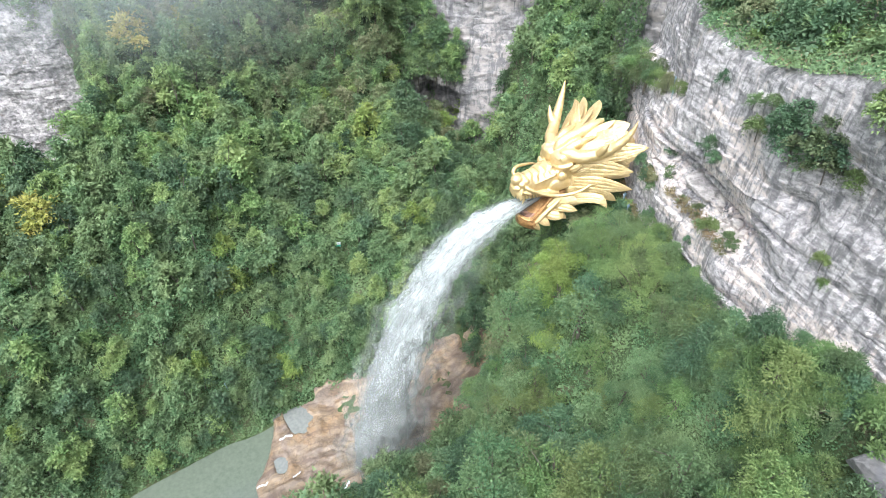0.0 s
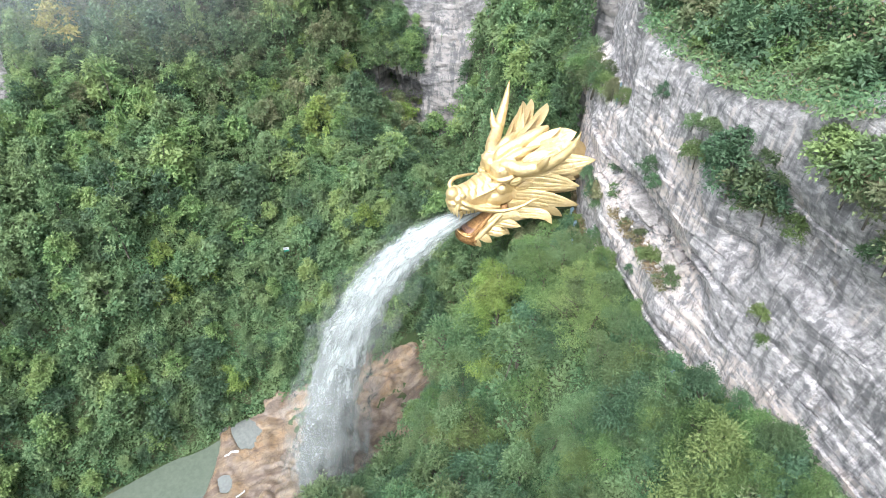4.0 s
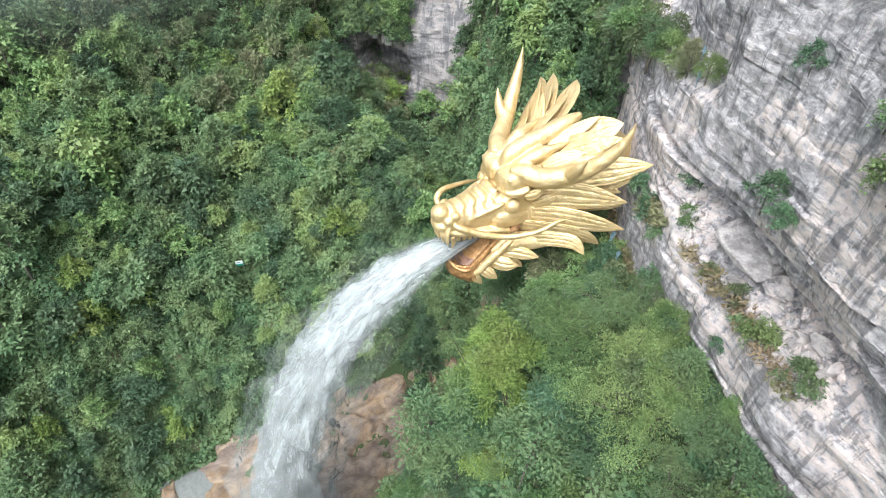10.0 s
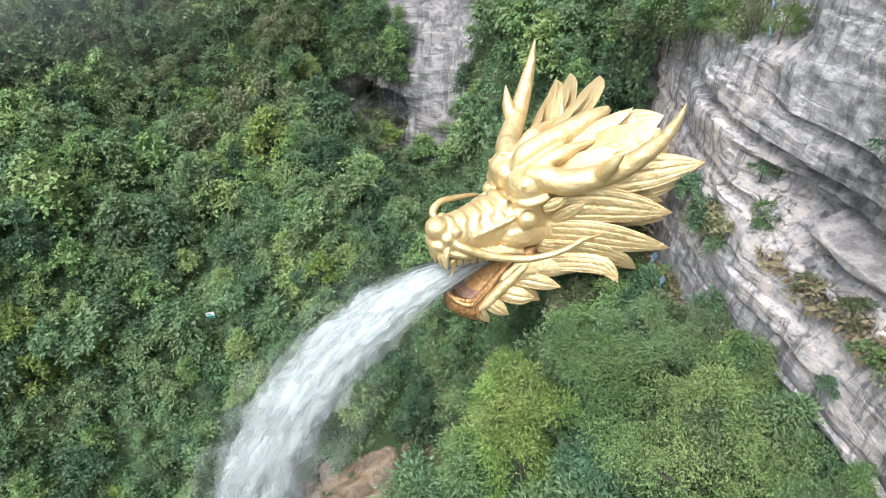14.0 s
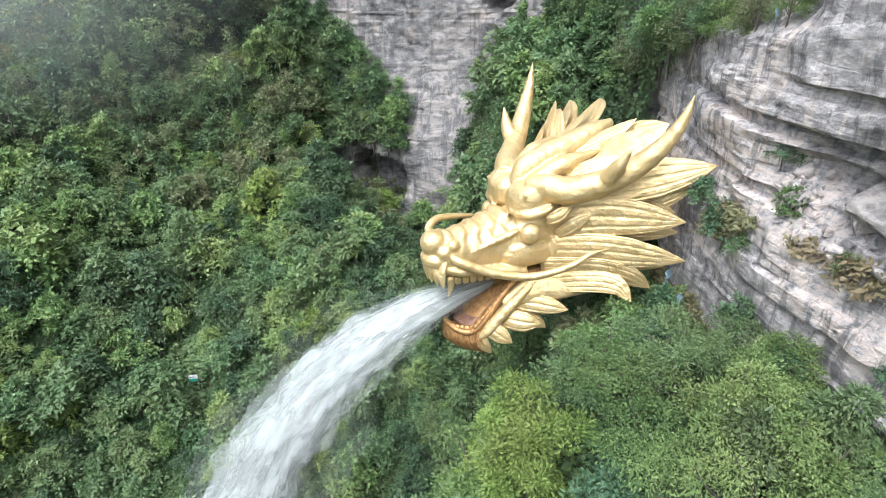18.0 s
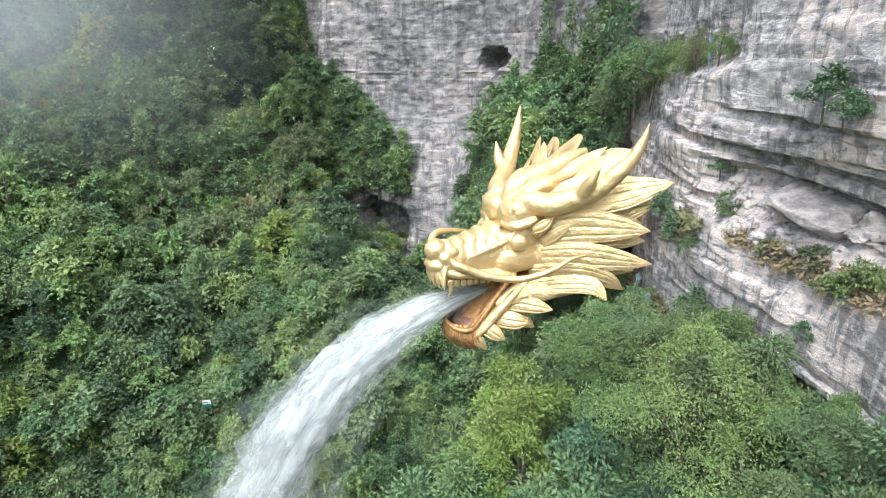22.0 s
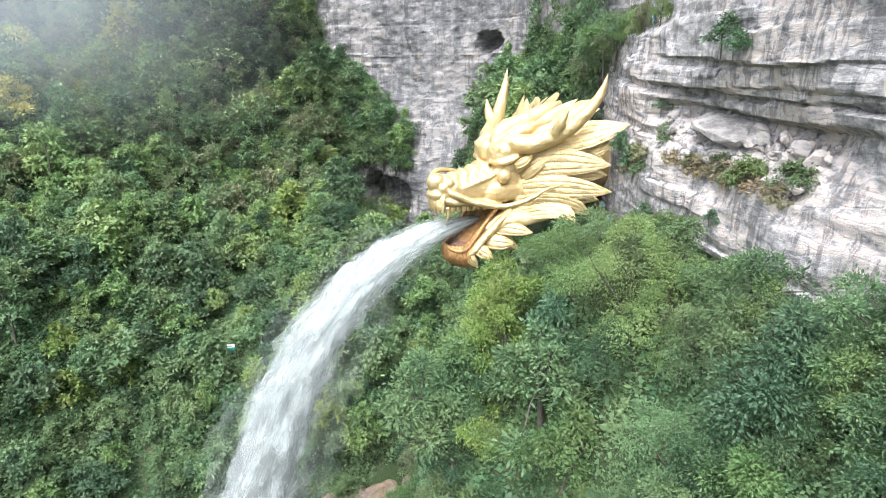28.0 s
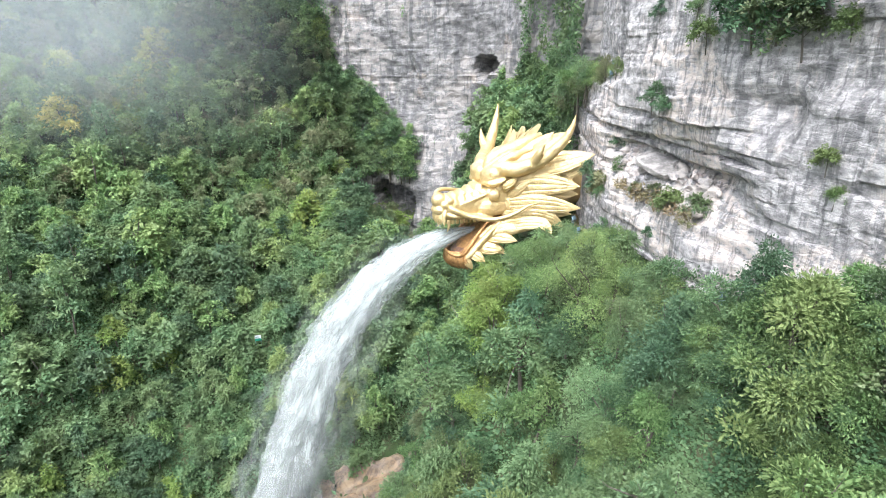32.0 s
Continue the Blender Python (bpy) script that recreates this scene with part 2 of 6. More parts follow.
def tufa_material():
    m, n, b = material("wet_tufa")
    a = noise_of(n, mapped(n, (0.3, 0.3, 0.3)), 1.0, 7.0, 0.62, 0.8)
    f = noise_of(n, mapped(n), 2.2, 9.0, 0.72)
    w = noise_of(n, mapped(n, (0.14, 0.14, 0.14)), 1.0, 5.0, 0.6, 0.5)
    col = ramp(n, a, [(0.32, (0.12, 0.085, 0.06)), (0.42, (0.175, 0.13, 0.085)), (0.52, (0.215, 0.16, 0.105)), (0.62, (0.235, 0.155, 0.085)), (0.75, (0.24, 0.2, 0.15))])
    col = mix_colour(n, ramp(n, w, [(0.48, (0.0,)), (0.6, (0.7,))]), col, (0.15, 0.125, 0.11))
    vein = noise_of(n, mapped(n, (0.45, 0.45, 0.45)), 1.0, 6.0, 0.6, 0.6)
    col = mix_colour(n, ramp(n, vein, [(0.46, (0.0,)), (0.495, (0.75,)), (0.53, (0.0,))]), col, (0.075, 0.055, 0.042))
    col = mix_colour(n, ramp(n, f, [(0.36, (0.7,)), (0.5, (0.0,))]), col, (0.12, 0.085, 0.06))
    flow = noise_of(n, mapped(n, (1, 1, 1), "UV"), 1.0, 5.0, 0.6, 0.4)
    col = mix_colour(n, ramp(n, flow, [(0.38, (0.8,)), (0.46, (0.0,))]), col, (0.095, 0.065, 0.048))
    col = mix_colour(n, ramp(n, flow, [(0.56, (0.0,)), (0.66, (0.6,))]), col, (0.3, 0.225, 0.14))
    n.links.new(col, b.inputs["Base Color"])
    b.inputs["Roughness"].default_value = 0.45
    bumped(n, b, f, 0.7, 0.2)
    return m


TUFA = tufa_material()


def water_material(name, dark, light):
    m, n, b = material(name)
    f = noise_of(n, mapped(n, (1.2, 1.2, 1)), 1.4, 5.0)
    n.links.new(ramp(n, f, [(0.3, dark), (0.7, light)]), b.inputs["Base Color"])
    b.inputs["Roughness"].default_value = 0.08
    bumped(n, b, f, 0.1, 0.05)
    return m


RIVER = water_material("river_water", (0.085, 0.105, 0.08), (0.115, 0.135, 0.105))
POOL = water_material("pool_water", (0.13, 0.14, 0.13), (0.19, 0.2, 0.19))


def spray_material(name, low, high, sx, sy, density, foot):
    """Falling water: white droplets, see-through where the stream thins out."""
    m, n, b = material(name)
    vec = mapped(n, (sx, sy, 1), "UV")
    f = noise_of(n, vec, 1.0, 3.5, 0.5, 0.3)
    g = noise_of(n, mapped(n, (sx * 3.2, sy * 2.0, 1), "UV"), 1.0, 2.0, 0.45, 0.5)
    sep = n.nodes.new("ShaderNodeSeparateXYZ")
    n.links.new(n.nodes.new("ShaderNodeTexCoord").outputs["UV"], sep.inputs[0])
    thin = node(n, "MapRange")
    thin.inputs["From Min"].default_value, thin.inputs["From Max"].default_value = 0.1, 1.0
    thin.inputs["To Min"].default_value, thin.inputs["To Max"].default_value = density, foot
    n.links.new(sep.outputs[0], thin.inputs[0])
    a = ramp(n, f, [(low, (0.5,)), (high, (1.0,))])
    b2 = ramp(n, g, [(0.3, (0.5,)), (0.65, (1.0,))])
    m1, m2 = node(n, "Math"), node(n, "Math")
    m1.operation = m2.operation = "MULTIPLY"
    n.links.new(a, m1.inputs[0]); n.links.new(b2, m1.inputs[1])
    n.links.new(m1.outputs[0], m2.inputs[0]); n.links.new(thin.outputs[0], m2.inputs[1])
    b.inputs["Base Color"].default_value = (0.72, 0.765, 0.75, 1)
    b.inputs["Roughness"].default_value = 0.5
    tl = n.nodes.new("ShaderNodeBsdfTranslucent")
    tl.inputs[0].default_value = (0.72, 0.765, 0.75, 1)
    body = node(n, "MixShader", Fac=0.5)
    n.links.new(b.outputs[0], body.inputs[1]); n.links.new(tl.outputs[0], body.inputs[2])
    mx = n.nodes.new("ShaderNodeMixShader")
    n.links.new(m2.outputs[0], mx.inputs[0])
    n.links.new(n.nodes.new("ShaderNodeBsdfTransparent").outputs[0], mx.inputs[1])
    n.links.new(body.outputs[0], mx.inputs[2])
    n.links.new(mx.outputs[0], n.nodes["Material Output"].inputs["Surface"])
    return m


SPRAY = spray_material("falling_water", 0.36, 0.66, 10.0, 16.0, 0.62, 0.22)
MIST = spray_material("water_mist", 0.3, 0.75, 5.0, 4.0, 0.18, 0.32)
VEIL = spray_material("spray_veil", 0.4, 0.7, 4.0, 3.0, 0.01, 0.13)


def gold_material():
    m, n, b = material("gold_leaf")
    v = mapped(n, (1, 1, 1), "Object")
    f = noise_of(n, v, 1.1, 6.0, 0.6)
    g = noise_of(n, v, 7.0, 5.0, 0.7)
    col = ramp(n, f, [(0.3, (0.5, 0.37, 0.165)), (0.55, (0.57, 0.435, 0.22)), (0.8, (0.62, 0.5, 0.29))])
    col = mix_colour(n, ramp(n, g, [(0.62, (0.0,)), (0.8, (0.5,))]), col, (0.55, 0.37, 0.16))
    n.links.new(col, b.inputs["Base Color"])
    b.inputs["Metallic"].default_value = 0.62
    n.links.new(ramp(n, g, [(0.3, (0.38,)), (0.7, (0.54,))]), b.inputs["Roughness"])
    dent = noise_of(n, v, 1.6, 3.0, 0.5)
    both = node(n, "Math")
    both.operation = "MULTIPLY_ADD"
    both.inputs[1].default_value = 0.12
    n.links.new(g, both.inputs[0])
    n.links.new(dent, both.inputs[2])
    bumped(n, b, both.outputs[0], 0.55, 0.3)
    return m


GOLD = gold_material()


def plain(name, colour, rough=0.6, metal=0.0, spread=0.25, scale=3.0):
    m, n, b = material(name)
    f = noise_of(n, mapped(n, (1, 1, 1), "Object"), scale, 6.0, 0.65)
    n.links.new(ramp(n, f, [(0.3, tuple(c * (1 - spread) for c in colour)), (0.7, tuple(min(1, c * (1 + spread)) for c in colour))]), b.inputs["Base Color"])
    b.inputs["Roughness"].default_value, b.inputs["Metallic"].default_value = rough, metal
    bumped(n, b, f, 0.2, 0.02)
    return m


FOAM = plain("white_foam", (0.64, 0.68, 0.71), 0.5, 0.0, 0.1)
BRONZE = plain("aged_bronze", (0.36, 0.2, 0.08), 0.45, 0.6, 0.5)
MOUTH = plain("brown_wet_mouth", (0.16, 0.085, 0.055), 0.5, 0.1, 0.5)


# ---- mesh helpers ----
def mesh_of(name, verts, faces, mats, smooth=False, uv=None, slots=None):
    """A mesh from arrays; all faces have the same number of corners or come as a list."""
    me = bpy.data.meshes.new(name)
    if isinstance(faces, np.ndarray):
        k = faces.shape[1]
        me.vertices.add(len(verts)); me.loops.add(faces.size); me.polygons.add(len(faces))
        me.vertices.foreach_set("co", np.asarray(verts, np.float32).ravel())
        me.loops.foreach_set("vertex_index", faces.astype(np.int32).ravel())
        me.polygons.foreach_set("loop_start", np.arange(0, faces.size, k, dtype=np.int32))
        me.update(calc_edges=True)
    else:
        me.from_pydata([tuple(v) for v in verts], [], faces)
    for mt in mats:
        me.materials.append(mt)
    if slots is not None:
        me.polygons.foreach_set("material_index", np.asarray(slots, np.int32))
    me.polygons.foreach_set("use_smooth", np.full(len(me.polygons), smooth))
    if uv is not None:
        layer = me.uv_layers.new(name="flow")
        idx = np.empty(len(me.loops), np.int32)
        me.loops.foreach_get("vertex_index", idx)
        layer.data.foreach_set("uv", np.asarray(uv, np.float32)[idx].ravel())
    me.validate()
    return me


def grid_faces(a, b, wrap=False):
    """Quads of an a x b lattice of points, row by row; wrap closes the rows."""
    i, j = np.meshgrid(np.arange(a - 1), np.arange(b if wrap else b - 1), indexing="ij")
    k = (j + 1) % b
    return np.stack([i * b + j, i * b + k, (i + 1) * b + k, (i + 1) * b + j], -1).reshape(-1, 4)


def hashed(*k):
    """A repeatable number from 0 to 1 for whole numbers."""
    h = np.zeros(np.broadcast(*k).shape) + 17.13
    for i, a in enumerate(k):
        h = h + np.asarray(a, float) * (127.1 + 184.6 * i)
    return np.abs(np.sin(h) * 43758.5453) % 1.0


def soft_noise(x, y, z=0.0, octaves=3):
    """Smooth value noise on arrays, about -1 to 1."""
    x, y, z = np.broadcast_arrays(np.asarray(x, float), np.asarray(y, float), np.asarray(z, float))
    total, amp = np.zeros(x.shape), 1.0
    for o in range(octaves):
        f = 2.0 ** o
        X, Y, Z = x * f + 31.7 * o, y * f + 12.3 * o, z * f + 5.1 * o
        ix, iy, iz = np.floor(X), np.floor(Y), np.floor(Z)
        fx, fy, fz = (v * v * (3 - 2 * v) for v in (X - ix, Y - iy, Z - iz))
        s = 0
        for a in (0, 1):
            for b in (0, 1):
                for c in (0, 1):
                    s = s + hashed(ix + a, iy + b, iz + c) * (fx if a else 1 - fx) * (fy if b else 1 - fy) * (fz if c else 1 - fz)
        total += amp * (s * 2 - 1)
        amp *= 0.5
    return total / 1.6


def smooth01(v, a, b):
    t = np.clip((np.asarray(v, float) - a) / (b - a), 0, 1)
    return t * t * (3 - 2 * t)


# ---- the lie of the land ----
BED = np.array([(-110, 0, 7.6), (-75, 22, 7.8), (-47, 46, 8), (-36, 54, 8), (-24, 60, 9), (-9, 65, 12), (3, 70, 15.5), (11, 77, 23), (12, 92, 31), (5, 110, 36), (1, 124, 40)], float)
WALL = np.array([(-30, 142), (-16, 134), (-6, 130.5), (2, 128), (9, 123.5), (16, 123), (22, 116), (27, 102), (27.5, 86), (26.5, 73), (24.8, 62), (25.6, 56), (27.2, 52), (28, 47), (28.4, 42), (29, 37), (30.5, 32), (32.5, 25), (35, 12), (38, -10), (41, -50)], float)


def along(line, x, y):
    """Distance to a line in plan, the side (+1: left of its way), and how far along it the nearest point lies."""
    best = np.full(x.shape, 1e9)
    side, run = np.zeros(x.shape), np.zeros(x.shape)
    s = 0.0
    for a, b in zip(line[:-1, :2], line[1:, :2]):
        w = b - a
        l = math.hypot(*w)
        t = np.clip(((x - a[0]) * w[0] + (y - a[1]) * w[1]) / l ** 2, 0, 1)
        d = np.hypot(x - a[0] - t * w[0], y - a[1] - t * w[1])
        c = np.sign(w[0] * (y - a[1]) - w[1] * (x - a[0]))
        near = d < best
        best, side, run = np.where(near, d, best), np.where(near, c, side), np.where(near, s + t * l, run)
        s += l
    return best, side, run


def lengths(line):
    return np.concatenate([[0], np.cumsum(np.hypot(*np.diff(line[:, :2], axis=0).T))])


def wall_top(run):
    t = lengths(WALL)
    return np.interp(run, [0, t[5], t[8], t[9], t[10], t[12], t[13], t[14], t[15], t[16], t[17], t[-1]], [98, 96, 90, 85.5, 84.8, 83.4, 83.6, 84.4, 86, 88, 90, 93])


def bed_width(x):
    return 3.0 + 2.0 * smooth01(x, -22, -36) + 4.0 * smooth01(x, -34, -24) * smooth01(x, 10, 0) - 2.2 * smooth01(x, 8, 11)


LEFT = ([0, 2, 5, 10, 16, 23, 33, 43, 58, 80, 110, 200, 600], [0, 3, 9, 16, 21, 27, 32, 35, 47, 60, 84, 140, 260])
STEEP = ([0, 2, 5, 9, 13, 18, 26, 41, 76], [0, 2, 8, 20, 32, 37, 41, 46, 60])
EASY = ([0, 4, 9, 18, 28, 37, 51, 96], [0, 0.8, 4, 15, 28, 37, 45, 60])
GULLY = ([0, 2, 5, 8, 12, 16, 30], [0, 3, 17, 32, 44, 50, 56])


def ground_height(x, y):
    x, y = np.broadcast_arrays(np.asarray(x, float), np.asarray(y, float))
    d, side, run = along(BED, x, y)
    left, steep, easy, gully = (np.full(x.shape, 1e9) for _ in range(4))
    for a, b in zip(BED[:-1], BED[1:]):
        w = b - a
        t = np.clip(((x - a[0]) * w[0] + (y - a[1]) * w[1]) / (w[0] ** 2 + w[1] ** 2), 0, 1)
        fx, fy, z0 = (a[i] + t * w[i] for i in range(3))
        e = np.maximum(np.hypot(x - fx, y - fy) - bed_width(fx), 0)
        left = np.minimum(left, z0 + np.interp(e, *LEFT) + 8 * smooth01(e, 8, 20) * smooth01(x, -22, -45))
        steep = np.minimum(steep, z0 + np.interp(e, *STEEP))
        easy = np.minimum(easy, z0 + np.interp(e, *EASY))
        gully = np.minimum(gully, z0 + np.interp(e, *GULLY))
    k = smooth01(y, 40, 52) * smooth01(x, 0, 9)
    right = easy * (1 - k) + steep * k
    g = smooth01(y, 62, 76)
    wd, wside, wrun = along(WALL, x, y)
    gully = np.minimum(gully, 66 + (0.9 + 0.7 * smooth01(wrun, lengths(WALL)[5], lengths(WALL)[6])) * np.clip(10 - wd, 0, 10))
    foot = np.interp(y, [18, 25, 30, 35, 42, 50, 58, 70], [67.5, 66.5, 64.2, 61.2, 60.0, 59.0, 57.4, 58])
    m = smooth01(wd, np.interp(y, [26, 34], [7, 16]), 2)
    right = right + np.maximum(foot - right, 0) * m
    right = right * (1 - g) + gully * g
    left = left + 26 * smooth01(y, 114, 140) * smooth01(x, -62, -30) * smooth01(x, -5, -15)
    left = left - 24 * smooth01(x, -66, -77) * smooth01(y, 74, 92) * smooth01(y, 114, 108)
    z = np.where(side > 0, left, right)
    z = z + 0.8 * soft_noise(x * 0.12, y * 0.12, 3.3) * smooth01(d, 6, 14)
    total = lengths(WALL)
    top = wall_top(wrun)
    plateau = top - 1.0 + 0.75 * np.maximum(wd - 2.5, 0) + 0.8 * soft_noise(x * 0.15, y * 0.15, 7.0)
    plateau = np.minimum(plateau, 150 + wd * 0.1)
    away = 4.5 * smooth01(wrun, total[7], total[6])
    lift = smooth01(wd - away, 3.2, 5.0) * smooth01(wrun, 0.0, 22.0)
    return np.where(wside > 0, z + (np.maximum(plateau, z) - z) * lift, z)


def build_ground():
    def axis(lo, hi, step, far):
        inner = np.arange(lo, hi + 0.01, step)
        out = []
        v, s = hi, step
        while v < far:
            s *= 1.35
            v += s
            out.append(v)
        low = [lo - (o - hi) for o in out][::-1]
        return np.concatenate([low, inner, out])
    xs, ys = axis(-120, 70, 1.4, 2200), axis(-40, 190, 1.4, 2200)
    X, Y = np.meshgrid(xs, ys)
    Z = ground_height(X, Y)
    me = mesh_of("ground", np.stack([X.ravel(), Y.ravel(), Z.ravel()], 1), grid_faces(len(ys), len(xs)), [SOIL], True)
    tagged(new("ground", me), "steep gorge slopes under forest, soil colour darkened to read as shade", "ground", kind="structure")


build_ground()


def smooth_line(line, step):
    """Points at even steps along a rounded plan line, with the outward (valley side) directions."""
    s = lengths(line)
    q = np.arange(0, s[-1], step)
    px, py = np.interp(q, s, line[:, 0]), np.interp(q, s, line[:, 1])
    k = max(1, int(3.0 / step))
    ker = np.hanning(2 * k + 3)[1:-1]
    ker /= ker.sum()
    pad = len(ker) // 2
    px, py = (np.convolve(np.pad(v, pad, "edge"), ker, "valid") for v in (px, py))
    tx, ty = np.gradient(px), np.gradient(py)
    l = np.hypot(tx, ty)
    return q, px, py, ty / l, -tx / l


def strata(q, z, seed, beds=1.0, fine=1.0):
    """Relief of bedded rock: beds of uneven thickness broken into blocks, each set forward or back."""
    zz = z + 1.1 * soft_noise(q * 0.05, z * 0.05, seed) + 0.09 * soft_noise(q * 0.4, z * 0.5, seed + 2.0)
    edges = np.cumsum(0.25 + 1.6 * hashed(np.arange(130), seed) ** 2)
    zz = zz - 30.0
    bed = np.searchsorted(edges, zz.ravel()).reshape(zz.shape)
    lo, hi = edges[np.clip(bed - 1, 0, 129)], edges[np.clip(bed, 0, 129)]
    within = np.clip((zz - lo) / np.maximum(hi - lo, 0.05), 0, 1)
    thick = hi - lo
    width = 1.8 + 5.5 * hashed(bed, seed + 5)
    u = q / width + 7.0 * hashed(bed, seed + 9) + 0.2 * soft_noise(q * 0.4, z * 0.8, seed + 4)
    block = np.floor(u)
    fu = u - block
    fade = 0.12 + 0.88 * smooth01(soft_noise(q * 0.13, z * 0.2, seed + 6), -0.25, 0.5)
    relief = 0.8 * (hashed(bed, seed + 1) - 0.5) * beds * fade + 0.2 * (within - 0.6) * np.minimum(thick, 1.1) * beds * fade + 0.34 * (hashed(bed, block, seed + 3) - 0.5) * smooth01(thick, 0.2, 0.8) * beds
    joint = np.minimum(np.minimum(within, 1 - within) * thick, np.minimum(fu, 1 - fu) * width)
    relief -= 0.22 * (1 - smooth01(joint, 0.0, 0.08)) * (0.3 + 0.7 * hashed(bed, seed + 8)) * beds * fade
    rough = soft_noise(q * 0.22, z * 0.3, seed + 11, 5)
    facet = np.abs(soft_noise(q * 0.3 + z * 0.12, z * 0.34, seed + 17, 4))
    return relief + (0.6 * rough + 0.4 * (0.35 - facet) + 0.12 * soft_noise(q * 1.3, z * 1.6, seed + 13)) * fine


def rock_sheet(name, X, Y, Z, crust, mat, label):
    me = mesh_of(name, np.stack([X, Y, Z], -1).reshape(-1, 3), grid_faces(*X.shape), [mat], False)
    me.attributes.new("crust", "FLOAT", "POINT").data.foreach_set("value", np.asarray(crust, np.float32).ravel())
    return tagged(new(name, me), label, "cliff", kind="structure")


def near_relief(Q, Z, P):
    """How far the near wall stands out at arc length Q, height Z, plan y P."""
    Zb = Z + 0.6 * soft_noise(Q * 0.1, Z * 0.02, 8.8)
    shelf = np.interp(Zb, [50, 57, 59.5, 61, 61.6, 62, 63.2, 65, 66.5, 68, 69.0, 69.9, 70.3, 71.2, 71.3, 73, 73.1, 75, 78, 81, 83, 86],
                      [0.8, 1.3, 1.9, 1.6, 0.4, 1.7, 2.0, 1.9, 1.4, 0.5, -0.6, -1.0, 0.2, 0.35, 0.9, 0.95, 1.4, 1.4, 1.3, 1.2, 1.1, 0.6])
    sheer = np.interp(Z, [50, 60, 66, 72, 80, 84, 87], [0.4, 0.6, 0.4, 0.3, 0.6, 0.5, 0.2])
    k = smooth01(P, 37, 43) * smooth01(P, 60, 53)
    back = 2.0 * smooth01(Z, 74.4, 76.0) * smooth01(P, 55.0, 59.0)
    notch = 1.6 * np.exp(-((P - 38.0) / 1.7) ** 2 - ((Z - 74.4) / 1.2) ** 2) + 0.8 * smooth01(P, 40, 37) * smooth01(Z, 74.5, 76.5) * smooth01(Z, 82, 79)
    return shelf * k + sheer * (1 - k) - back - notch


def on_wall(y, z):
    """The place on the near wall's face at plan y and height z, for what grows or lies there."""
    q, px, py, nx, ny = smooth_line(WALL, 0.22)
    i = np.where(q > lengths(WALL)[9] - 2)[0]
    i = i[np.argmin(np.abs(py[i] - y))]
    Q, Z, P = (np.array([[v]]) for v in (q[i], z, py[i]))
    out = float((near_relief(Q, Z, P) + strata(Q, Z, 3, 0.9, 0.5))[0, 0])
    return px[i] + nx[i] * out, py[i] + ny[i] * out


